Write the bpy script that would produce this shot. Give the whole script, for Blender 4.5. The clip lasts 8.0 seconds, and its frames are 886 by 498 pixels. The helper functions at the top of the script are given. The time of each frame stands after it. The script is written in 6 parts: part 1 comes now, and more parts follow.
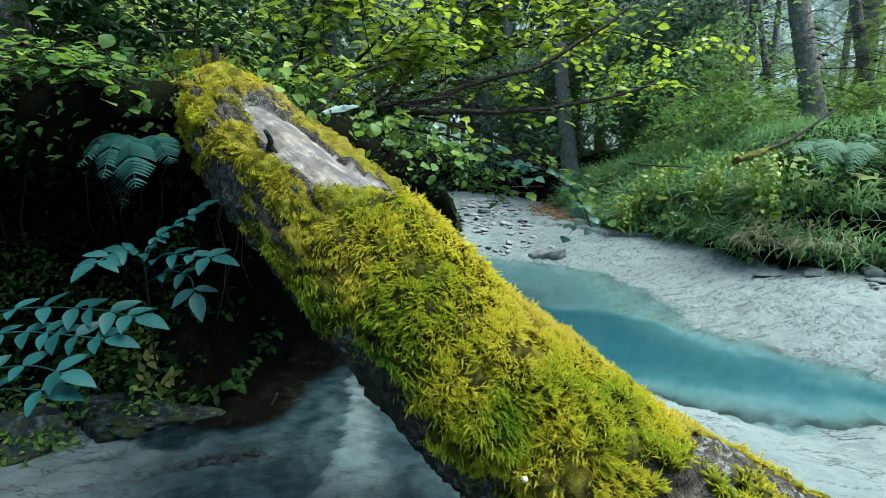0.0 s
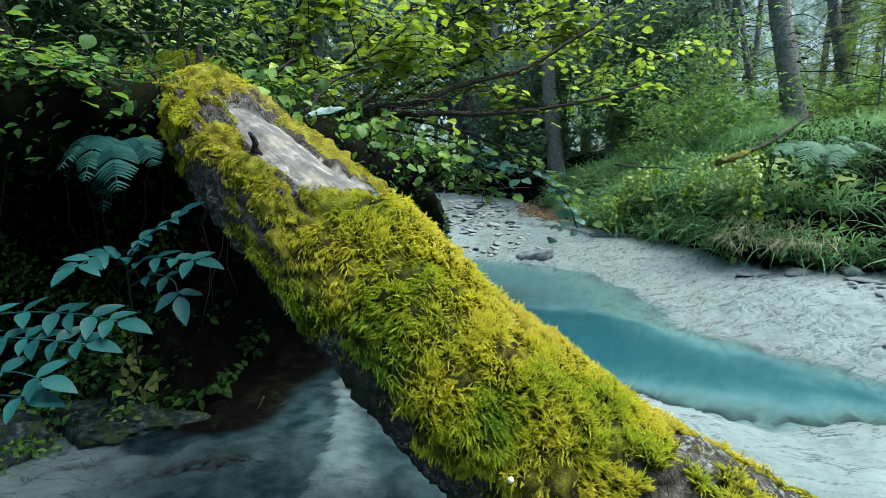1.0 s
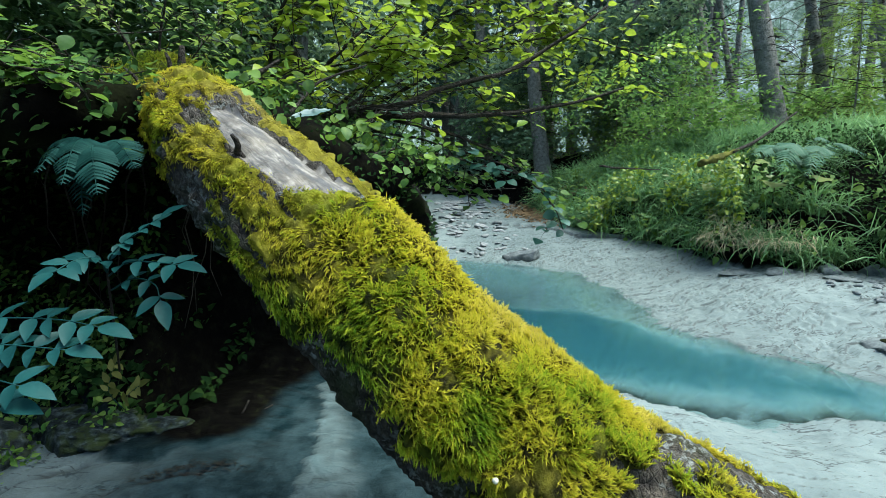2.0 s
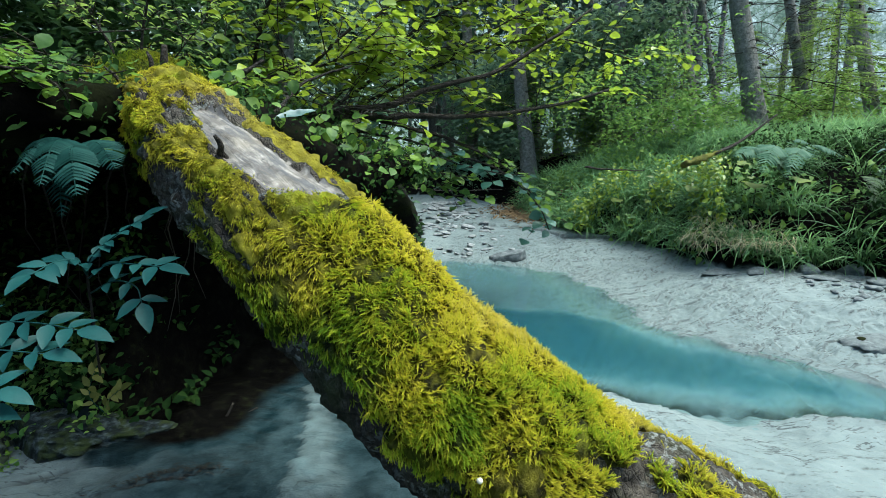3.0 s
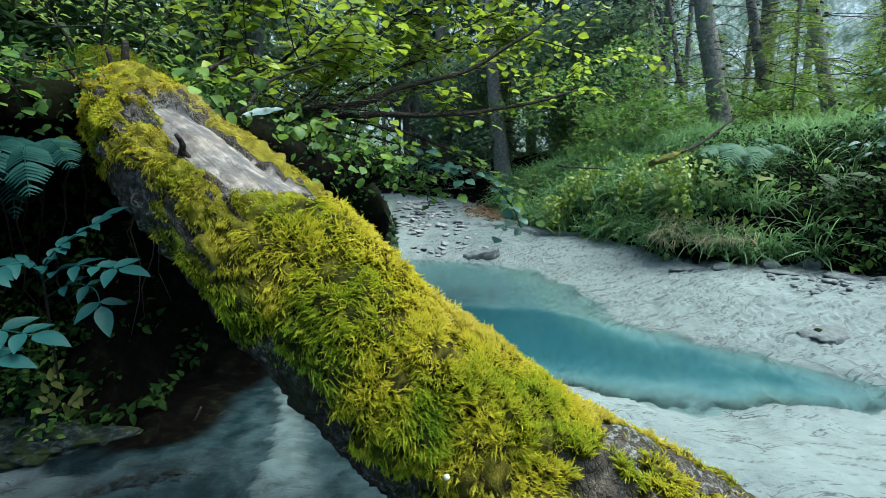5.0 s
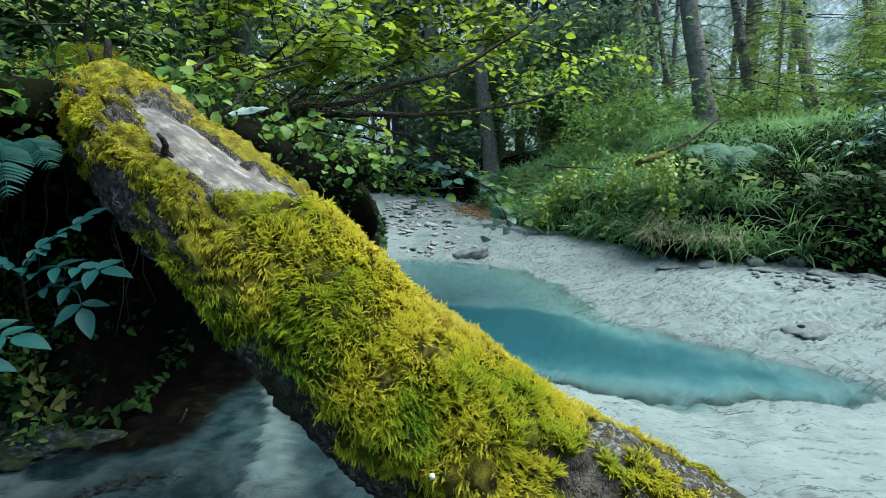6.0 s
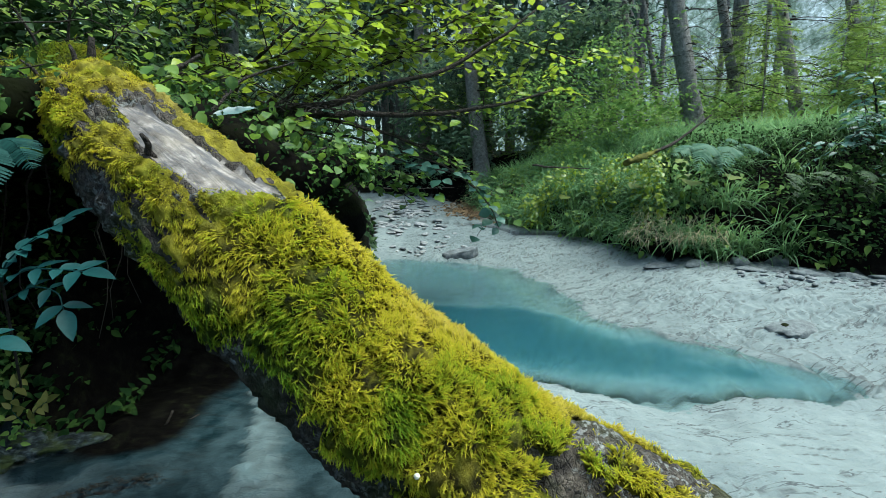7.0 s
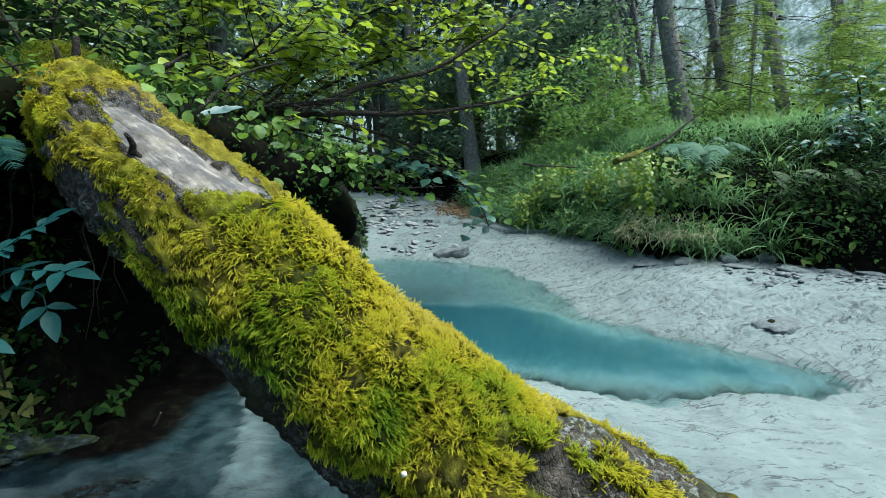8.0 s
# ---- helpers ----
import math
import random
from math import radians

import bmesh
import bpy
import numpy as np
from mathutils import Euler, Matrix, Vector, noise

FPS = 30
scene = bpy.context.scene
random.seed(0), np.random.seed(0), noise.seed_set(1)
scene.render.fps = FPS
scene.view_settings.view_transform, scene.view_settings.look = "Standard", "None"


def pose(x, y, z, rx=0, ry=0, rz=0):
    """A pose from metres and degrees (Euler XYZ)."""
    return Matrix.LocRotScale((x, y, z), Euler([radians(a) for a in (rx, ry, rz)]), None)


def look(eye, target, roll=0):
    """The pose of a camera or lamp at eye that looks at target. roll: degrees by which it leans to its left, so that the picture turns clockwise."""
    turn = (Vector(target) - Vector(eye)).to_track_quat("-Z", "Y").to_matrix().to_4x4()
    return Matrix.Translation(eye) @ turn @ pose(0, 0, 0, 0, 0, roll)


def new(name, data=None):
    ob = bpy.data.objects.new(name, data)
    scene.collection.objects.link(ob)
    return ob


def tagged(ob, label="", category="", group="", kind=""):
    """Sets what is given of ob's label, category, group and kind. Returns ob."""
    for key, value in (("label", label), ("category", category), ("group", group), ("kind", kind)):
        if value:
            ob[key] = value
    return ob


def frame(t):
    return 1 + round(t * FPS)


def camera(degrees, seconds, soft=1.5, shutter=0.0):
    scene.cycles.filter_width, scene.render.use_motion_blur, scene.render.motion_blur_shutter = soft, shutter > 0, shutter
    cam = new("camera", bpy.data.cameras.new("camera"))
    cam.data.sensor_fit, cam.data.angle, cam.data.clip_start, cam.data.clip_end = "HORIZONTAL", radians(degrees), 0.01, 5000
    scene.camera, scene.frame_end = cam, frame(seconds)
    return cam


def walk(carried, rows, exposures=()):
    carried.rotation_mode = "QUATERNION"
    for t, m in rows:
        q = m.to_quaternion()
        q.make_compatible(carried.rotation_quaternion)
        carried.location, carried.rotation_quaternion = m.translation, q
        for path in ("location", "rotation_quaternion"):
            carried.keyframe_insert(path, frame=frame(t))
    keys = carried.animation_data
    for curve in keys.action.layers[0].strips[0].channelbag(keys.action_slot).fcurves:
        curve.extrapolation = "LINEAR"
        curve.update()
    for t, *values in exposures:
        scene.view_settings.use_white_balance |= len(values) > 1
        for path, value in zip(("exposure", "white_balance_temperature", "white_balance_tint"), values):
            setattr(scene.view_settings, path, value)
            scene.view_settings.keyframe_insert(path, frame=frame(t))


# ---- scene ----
# camera and its path
cam = camera(83.396, 8.0, soft=0.6)
ROWS = [
    (0, 0.0, 0.0, 0.9, 80.897, -0.0, 0.0),
    (0.5, 0.0025, -0.0014, 0.901, 80.967, -0.008, -0.61),
    (1, 0.0042, -0.0027, 0.9027, 81.024, 0.011, -1.389),
    (1.5, 0.0072, -0.0039, 0.9038, 81.1, 0.082, -2.148),
    (3, 0.0156, -0.0079, 0.9066, 81.215, 0.004, -4.312),
    (3.5, 0.0194, -0.0098, 0.9071, 81.208, -0.043, -5.057),
    (4, 0.0239, -0.0125, 0.9074, 81.153, -0.011, -5.808),
    (4.5, 0.0287, -0.014, 0.9075, 81.1, 0.046, -6.51),
    (6, 0.0419, -0.0168, 0.9074, 81.002, 0.214, -8.323),
    (6.5, 0.0474, -0.0196, 0.9086, 80.986, 0.18, -8.865),
    (7, 0.0519, -0.0212, 0.9095, 80.962, 0.134, -9.405),
    (7.5, 0.0555, -0.0228, 0.9097, 80.902, 0.126, -9.921),
    (8, 0.0617, -0.0266, 0.9088, 80.867, 0.305, -10.348),
]
walk(cam, [(t, pose(x, y, z, rx, ry, rz)) for t, x, y, z, rx, ry, rz in ROWS], [(0.0, 1.84, 6000, 0), (8.0, 1.68, 6000, 0)])

# daylight under a thin overcast: sky and one wide sun
world = bpy.data.worlds.new("world")
scene.world = world
world.use_nodes = True
wn = world.node_tree.nodes
sky = wn.new("ShaderNodeTexSky")
sky.sky_type, sky.sun_disc = "NISHITA", False
sky.sun_elevation, sky.sun_rotation = radians(66), radians(90)
sky.air_density, sky.dust_density, sky.ozone_density = 1.0, 2.0, 1.0
wn["Background"].inputs["Strength"].default_value = 0.12
world.node_tree.links.new(sky.outputs[0], wn["Background"].inputs["Color"])
sun = new("sun", bpy.data.lights.new("sun", "SUN"))
sun.data.energy, sun.data.angle, sun.data.color = 2.6, radians(50), (1.0, 0.97, 0.88)
sun.matrix_world = look((4.0, 0.0, 9.0), (0, 0, 0))

# ---- helpers for meshes and materials


def hash3(i, j, k):
    h = (i * 374761393 + j * 668265263 + k * 1274126177) & 0x7FFFFFFF
    h = ((h ^ (h >> 13)) * 1274126177) & 0x7FFFFFFF
    return ((h ^ (h >> 16)) & 0xFFFF) / 32767.5 - 1.0


def vnoise(p):
    """Smooth noise in -1..1 at points (n, 3)."""
    p = np.asarray(p, float)
    q = np.floor(p).astype(np.int64)
    f = p - q
    f = f * f * (3 - 2 * f)
    out = 0
    for a in (0, 1):
        wa = f[:, 0] if a else 1 - f[:, 0]
        for b in (0, 1):
            wb = f[:, 1] if b else 1 - f[:, 1]
            for c in (0, 1):
                wc = f[:, 2] if c else 1 - f[:, 2]
                out = out + wa * wb * wc * hash3(q[:, 0] + a, q[:, 1] + b, q[:, 2] + c)
    return out


def fbm(p, octaves=3):
    p = np.asarray(p, float)
    return sum(vnoise(p * 2.03**o + 17.3 * o) * 0.5**o for o in range(octaves))


def flat(x, y, scale, shift=0.0):
    return np.c_[np.ravel(x) * scale + shift, np.ravel(y) * scale - shift, np.zeros(np.size(x)) + shift]


def step(a, b, x):
    t = np.clip((x - a) / (b - a), 0, 1)
    return t * t * (3 - 2 * t)


def mesh_of(name, verts, faces, smooth=True, **attributes):
    """A mesh from arrays: vertices (n, 3), faces (m, k) or a list of such arrays, and float attributes on the points."""
    faces = [np.asarray(f) for f in (faces if isinstance(faces, list) else [faces])]
    me = bpy.data.meshes.new(name)
    verts = np.asarray(verts, float)
    me.vertices.add(len(verts))
    me.vertices.foreach_set("co", verts.ravel())
    loops = np.concatenate([f.ravel() for f in faces])
    sizes = np.concatenate([np.full(len(f), f.shape[1]) for f in faces])
    me.loops.add(len(loops))
    me.loops.foreach_set("vertex_index", loops.astype(np.int32))
    me.polygons.add(len(sizes))
    me.polygons.foreach_set("loop_start", (np.cumsum(sizes) - sizes).astype(np.int32))
    me.polygons.foreach_set("use_smooth", np.full(len(sizes), smooth))
    for key, values in attributes.items():
        me.attributes.new(key, "FLOAT", "POINT").data.foreach_set("value", np.asarray(values, np.float32).ravel())
    me.update(calc_edges=True)
    return me


def part(name, me, material, parent=None, label=""):
    ob = new(name, me)
    if material and not me.materials:
        me.materials.append(material)
    ob.parent = parent
    if label:
        ob["label"] = label
    return ob


def thing(name, place=(0, 0, 0), label="", category="", group="", kind=""):
    ob = new(name)
    ob.empty_display_size = 0.05
    ob.location = place
    return tagged(ob, label, category, group, kind)


def spline(points, n):
    """Points (k, d) made into a smooth line of n points."""
    p = np.asarray(points, float)
    k = len(p)
    p = np.vstack([2 * p[0] - p[1], p, 2 * p[-1] - p[-2]])
    t = np.linspace(0, k - 1 - 1e-9, n)
    i = t.astype(int)
    f = (t - i)[:, None]
    a, b, c, d = p[i], p[i + 1], p[i + 2], p[i + 3]
    return 0.5 * (2 * b + (c - a) * f + (2 * a - 5 * b + 4 * c - d) * f**2 + (3 * b - a - 3 * c + d) * f**3)


def unit(v):
    v = np.asarray(v, float)
    return v / np.maximum(np.linalg.norm(v, axis=-1, keepdims=True), 1e-9)


def tube(line, radii, sides=8, rough=0.0, grain=30.0, cap=True):
    """A round stem along a line, its surface made uneven."""
    line = np.asarray(line, float)
    n = len(line)
    radii = np.broadcast_to(np.asarray(radii, float), (n,))
    tan = unit(np.gradient(line, axis=0))
    ref = np.where(np.abs(tan[:, 2:3]) > 0.9, [[1.0, 0, 0]], [[0, 0, 1.0]])
    if n > 1 and np.abs(tan[:, 2]).max() > 0.85:
        ref = np.broadcast_to(np.array([[1.0, 0.13, 0]]), (n, 3)) if np.abs(tan[:, 0]).max() < 0.85 else np.broadcast_to(np.array([[0.1, 1.0, 0]]), (n, 3))
    a = unit(np.cross(tan, ref))
    b = np.cross(tan, a)
    ang = np.arange(sides) * 2 * math.pi / sides
    ring = a[:, None] * np.cos(ang)[None, :, None] + b[:, None] * np.sin(ang)[None, :, None]
    r = np.repeat(radii, sides)
    base = np.repeat(line, sides, axis=0)
    if rough:
        r = r * (1 + rough * fbm((base + ring.reshape(-1, 3) * r[:, None]) * grain, 2))
    v = base + ring.reshape(-1, 3) * r[:, None]
    i = np.arange(n - 1)[:, None] * sides
    j = np.arange(sides)[None]
    k = (j + 1) % sides
    f = np.stack([i + j, i + k, i + sides + k, i + sides + j], -1).reshape(-1, 4)
    faces = [f]
    if cap:
        v = np.vstack([v, line[:1], line[-1:]])
        j = np.arange(sides)
        faces.append(np.vstack([np.c_[(j + 1) % sides, j, np.full(sides, n * sides)], np.c_[(n - 1) * sides + j, (n - 1) * sides + (j + 1) % sides, np.full(sides, n * sides + 1)]]))
    return v, faces


def join(pieces):
    """Several (vertices, face lists) as one."""
    vs, fs, n = [], [], 0
    for v, f in pieces:
        vs.append(v)
        fs += [np.asarray(q) + n for q in (f if isinstance(f, list) else [f])]
        n += len(v)
    return np.vstack(vs), fs


def leaf_form(width=0.62, stations=6, fold=0.16, droop=0.25, peak=0.4, tip=0.0, wave=0.0, seed=0):
    """One leaf, length 1 along y, face up along z: vertices, triangles and quads, and how far along each vertex lies."""
    rng = np.random.RandomState(seed)
    t = np.linspace(0, 1, stations)
    w = np.where(t < peak, np.abs(np.sin(t / peak * math.pi / 2)) ** 0.7, np.abs(np.cos((t - peak) / (1 - peak) * math.pi / 2)) ** (0.8 + tip)) * width / 2
    w[0] = w[-1] = 0.0
    v, f3, f4 = [(0, 0, 0)], [], []
    for q in range(1, stations - 1):
        z = -droop * t[q] ** 2
        for side in (-1, 0, 1):
            lift = fold * abs(side) * w[q] * 2 + (wave * rng.uniform(-1, 1) if side else 0)
            v.append((side * w[q], t[q] + (0.02 * rng.uniform(-1, 1) if side else 0), z + lift))
    v.append((0, 1, -droop))
    f3 += [(0, 2, 1), (0, 3, 2)]
    for q in range(stations - 3):
        a = 1 + 3 * q
        f4 += [(a, a + 1, a + 4, a + 3), (a + 1, a + 2, a + 5, a + 4)]
    a, e = 1 + 3 * (stations - 3), len(v) - 1
    f3 += [(a, a + 1, e), (a + 1, a + 2, e)]
    v = np.array(v, float)
    return v, [np.array(f3), np.array(f4).reshape(-1, 4)], v[:, 1].copy()


def blade_form(width=0.05, segments=4, bend=0.5, fold=0.3):
    """A grass blade, length 1 along y, that bends down."""
    t = np.linspace(0, 1, segments + 1)
    ang = bend * t
    y = np.concatenate([[0], np.cumsum(np.cos(ang[:-1] * 1.6)) / segments])
    z = np.concatenate([[0], -np.cumsum(np.sin(ang[:-1] * 1.6)) / segments])
    w = width / 2 * (1 - t**2.2) * (0.6 + 0.4 * np.minimum(t * 4, 1))
    v = np.empty((2 * segments + 1, 3))
    for q in range(segments):
        v[2 * q], v[2 * q + 1] = (-w[q], y[q], z[q]), (w[q], y[q], z[q] + fold * w[q])
    v[-1] = (0, y[-1], z[-1])
    f4 = np.array([(2 * q, 2 * q + 1, 2 * q + 3, 2 * q + 2) for q in range(segments - 1)])
    f3 = np.array([(2 * segments - 2, 2 * segments - 1, 2 * segments)])
    along = np.concatenate([np.repeat(t[:-1], 2), [1]])
    return v, [f3, f4], along


def turns(direction, up, roll=None):
    """Rotations (n, 3, 3) whose y is the direction and whose z is near up."""
    y = unit(direction)
    x = unit(np.cross(y, up))
    z = np.cross(x, y)
    if roll is not None:
        c, s = np.cos(roll)[:, None], np.sin(roll)[:, None]
        x, z = x * c + z * s, z * c - x * s
    return np.stack([x, y, z], -1)


def scatter(name, forms, places, rotations, sizes, seed=1, tint=None):
    """Many small forms as one mesh, with 'along' and 'tint' on its points."""
    rng = np.random.RandomState(seed)
    places, sizes = np.asarray(places), np.asarray(sizes, float)
    if sizes.ndim == 1:
        sizes = np.repeat(sizes[:, None], 3, 1)
    n = len(places)
    kind = rng.randint(0, len(forms), n)
    tint = rng.uniform(0, 1, n) if tint is None else np.asarray(tint)
    vs, f3, f4, al, ti, total = [], [], [], [], [], 0
    for q, (v, faces, along) in enumerate(forms):
        sel = np.where(kind == q)[0]
        if not len(sel):
            continue
        w = np.einsum("nij,nvj->nvi", rotations[sel], v[None] * sizes[sel][:, None]) + places[sel][:, None]
        off = (np.arange(len(sel)) * len(v) + total)[:, None, None]
        for f in faces:
            if len(f):
                (f3 if f.shape[1] == 3 else f4).append((f[None] + off).reshape(-1, f.shape[1]))
        vs.append(w.reshape(-1, 3))
        al.append(np.tile(along, len(sel)))
        ti.append(np.repeat(tint[sel], len(v)))
        total += len(v) * len(sel)
    faces = [np.vstack(f) for f in (f3, f4) if f]
    return mesh_of(name, np.vstack(vs), faces, True, along=np.concatenate(al), tint=np.concatenate(ti))


class Nodes:
    """A material's nodes, linked in short lines."""

    def __init__(self, name):
        self.mat = bpy.data.materials.new(name)
        self.mat.use_nodes = True
        self.tree = self.mat.node_tree
        self.out = self.tree.nodes["Material Output"]
        self.bsdf = self.tree.nodes["Principled BSDF"]

    def add(self, kind, out=0, props=None, **inputs):
        node = self.tree.nodes.new("ShaderNode" + kind)
        props = props or {}
        if "attribute_name" in props:
            node.attribute_name = props["attribute_name"]
        if "feature" in props:
            node.feature = props["feature"]
        for key, value in inputs.items():
            self.put(node, key.replace("_", " "), value)
        return node.outputs[out]

    def put(self, node, key, value):
        if isinstance(key, str) and key.isdigit():
            key = int(key)
        socket = node.inputs[key]
        if isinstance(value, bpy.types.NodeSocket):
            self.tree.links.new(value, socket)
        else:
            socket.default_value = value

    def coords(self):
        return self.add("NewGeometry", 0)

    def noise(self, scale, detail=3.0, rough=0.55, vector=None, distortion=0.0):
        return self.add("TexNoise", 0, Vector=vector if vector is not None else self.coords(), Scale=scale, Detail=detail, Roughness=rough, Distortion=distortion)

    def attr(self, name):
        return self.add("Attribute", 2, {"attribute_name": name})

    def ramp(self, fac, stops):
        node = self.tree.nodes.new("ShaderNodeValToRGB")
        ramp = node.color_ramp
        while len(ramp.elements) < len(stops):
            ramp.elements.new(0.5)
        for e, (at, colour) in zip(ramp.elements, stops):
            e.position = at
            e.color = (*colour, 1) if len(colour) == 3 else colour
        self.put(node, 0, fac)
        return node.outputs[0]

    def mix(self, fac, a, b, blend="MIX"):
        node = self.tree.nodes.new("ShaderNodeMix")
        node.data_type, node.blend_type = "RGBA", blend
        for key, value in ((0, fac), (6, a), (7, b)):
            if isinstance(value, tuple) and len(value) == 3:
                value = (*value, 1)
            self.put(node, key, value)
        return node.outputs[2]

    def math(self, op, a, b=0.0, clamp=False):
        node = self.tree.nodes.new("ShaderNodeMath")
        node.operation, node.use_clamp = op, clamp
        self.put(node, 0, a)
        self.put(node, 1, b)
        return node.outputs[0]

    def bump(self, height, strength=0.5, distance=0.01, normal=None):
        extra = {"Normal": normal} if normal is not None else {}
        return self.add("Bump", 0, Height=height, Strength=strength, Distance=distance, **extra)

    def done(self, **inputs):
        for key, value in inputs.items():
            self.put(self.bsdf, key.replace("_", " "), value)
        return self.mat


def leafy(name, dark, mid, light, rough=0.45, through_light=0.35, gloss=0.4):
    """Leaves: each of its own green, paler ribs, light that shines through."""
    n = Nodes(name)
    rnd = n.math("FRACT", n.math("ADD", n.attr("tint"), n.add("ObjectInfo", "Random")))
    fac = n.math("ADD", n.math("MULTIPLY", rnd, 0.75), n.math("MULTIPLY", n.noise(2.2, 2.0), 0.3))
    col = n.ramp(fac, [(0.1, dark), (0.5, mid), (0.95, light)])
    col = n.mix(n.math("MULTIPLY", n.noise(90.0, 2.0), 0.35), col, dark)
    col = n.mix(n.ramp(n.noise(34.0, 3.0, 0.6), [(0.5, (0, 0, 0)), (0.7, (0.4, 0.4, 0.4))]), col, light)
    n.done(Base_Color=col, Roughness=rough, Specular_IOR_Level=gloss, Normal=n.bump(n.noise(120.0, 2.0), 0.25, 0.002))
    trans = n.add("BsdfTranslucent", 0, Color=n.mix(0.5, col, light))
    shader = n.add("MixShader", 0, **{"0": through_light, "1": n.bsdf.outputs[0], "2": trans})
    n.tree.links.new(shader, n.out.inputs[0])
    return n.mat


# ---- materials


def sand_and_soil():
    n = Nodes("sand_and_soil")
    pos = n.coords()
    big, mid, fine = n.noise(1.4, 3.0), n.noise(14.0, 4.0, 0.6), n.noise(260.0, 2.0)
    sand = n.ramp(n.math("ADD", n.math("MULTIPLY", big, 0.55), n.math("MULTIPLY", mid, 0.45)), [(0.25, (0.098, 0.127, 0.127)), (0.5, (0.138, 0.174, 0.171)), (0.75, (0.184, 0.224, 0.218))])
    streak = n.add("TexNoise", 0, Vector=n.add("Mapping", 0, Vector=pos, Scale=(2.2, 9.0, 1.0), Rotation=(0, 0, -0.35)), Scale=3.0, Detail=5.0, Roughness=0.7)
    sand = n.mix(n.ramp(streak, [(0.60, (0, 0, 0)), (0.72, (0.5, 0.5, 0.5))]), sand, (0.09, 0.10, 0.10))
    sand = n.mix(n.ramp(fine, [(0.3, (0.35, 0.35, 0.35)), (0.45, (0, 0, 0))]), sand, (0.13, 0.135, 0.13))
    # soil near black: the hollow's shade is put into its colour
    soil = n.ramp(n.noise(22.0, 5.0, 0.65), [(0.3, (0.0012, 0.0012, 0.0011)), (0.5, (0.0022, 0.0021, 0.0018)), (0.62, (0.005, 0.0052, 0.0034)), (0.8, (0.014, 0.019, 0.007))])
    speck = n.add("TexNoise", 0, Vector=n.add("Mapping", 0, Vector=pos, Scale=(1.0, 2.2, 1.0)), Scale=38.0, Detail=2.0, Roughness=0.5)
    sand = n.mix(n.ramp(speck, [(0.67, (0, 0, 0)), (0.72, (0.8, 0.8, 0.8))]), sand, (0.05, 0.052, 0.05))
    vein = n.add("TexNoise", 0, Vector=n.add("Mapping", 0, Vector=pos, Scale=(2.6, 7.5, 1.0), Rotation=(0, 0, 0.12)), Scale=1.6, Detail=4.0, Roughness=0.62, Distortion=0.5)
    thread = n.math("MULTIPLY", n.ramp(n.math("ABSOLUTE", n.math("SUBTRACT", vein, 0.5)), [(0.006, (1, 1, 1)), (0.018, (0, 0, 0))]), n.ramp(n.noise(5.0, 3.0, 0.6), [(0.42, (0, 0, 0)), (0.54, (0.9, 0.9, 0.9))]))
    sand = n.mix(thread, sand, (0.035, 0.042, 0.044))
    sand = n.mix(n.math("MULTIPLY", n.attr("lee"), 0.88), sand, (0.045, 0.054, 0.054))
    sand = n.mix(n.math("MULTIPLY", n.attr("pale"), 0.9), sand, (0.070, 0.112, 0.120))
    bank = n.attr("bank")
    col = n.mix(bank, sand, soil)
    height = n.math("ADD", n.math("MULTIPLY", n.noise(36.0, 4.0), 0.6), n.math("MULTIPLY", fine, 0.15))
    # shore wetness, together with shade painted on the sand left of the log
    wet_and_shade = n.attr("wet_and_shade")
    rough = n.math("SUBTRACT", n.math("ADD", 0.7, n.math("MULTIPLY", mid, 0.2)), n.math("MULTIPLY", wet_and_shade, 0.25))
    col = n.mix(n.math("MULTIPLY", wet_and_shade, 0.98), col, n.mix(n.math("MULTIPLY", n.attr("lee"), 0.8), n.mix(n.ramp(mid, [(0.38, (0, 0, 0)), (0.62, (1, 1, 1))]), (0.005, 0.014, 0.017), (0.021, 0.040, 0.046)), (0.008, 0.009, 0.008)))
    return n.done(Base_Color=col, Roughness=rough, Specular_IOR_Level=n.math("MAXIMUM", n.math("SUBTRACT", n.math("SUBTRACT", 0.25, n.math("MULTIPLY", bank, 0.23)), n.math("MULTIPLY", wet_and_shade, 0.19)), 0.02), Normal=n.bump(height, 0.9, 0.016))


def milky_water():
    n = Nodes("milky_water")
    cloud = n.math("MULTIPLY", n.math("SUBTRACT", n.noise(2.1, 5.0, 0.62, None, 0.6), 0.5), 0.75)
    col = n.ramp(n.math("ADD", n.attr("deep"), cloud), [(0.10, (0.10, 0.19, 0.197)), (0.36, (0.066, 0.15, 0.163)), (0.60, (0.024, 0.082, 0.097)), (0.95, (0.014, 0.058, 0.073))])
    n.done(Base_Color=col, Roughness=0.12, IOR=1.33, Specular_IOR_Level=0.4, Normal=n.bump(n.noise(9.0, 2.0), 0.05, 0.01))
    clear = n.add("BsdfTransparent", 0, Color=(0.85, 0.96, 0.97, 1))
    gloss = n.add("BsdfGlossy", 0, Color=(1, 1, 1, 1), Roughness=0.08)
    top = n.add("MixShader", 0, **{"0": n.math("MULTIPLY", n.add("Fresnel", 0, IOR=1.33), 1.0), "1": clear, "2": gloss})
    shader = n.add("MixShader", 0, **{"0": n.attr("murk"), "1": top, "2": n.bsdf.outputs[0]})
    n.tree.links.new(shader, n.out.inputs[0])
    return n.mat


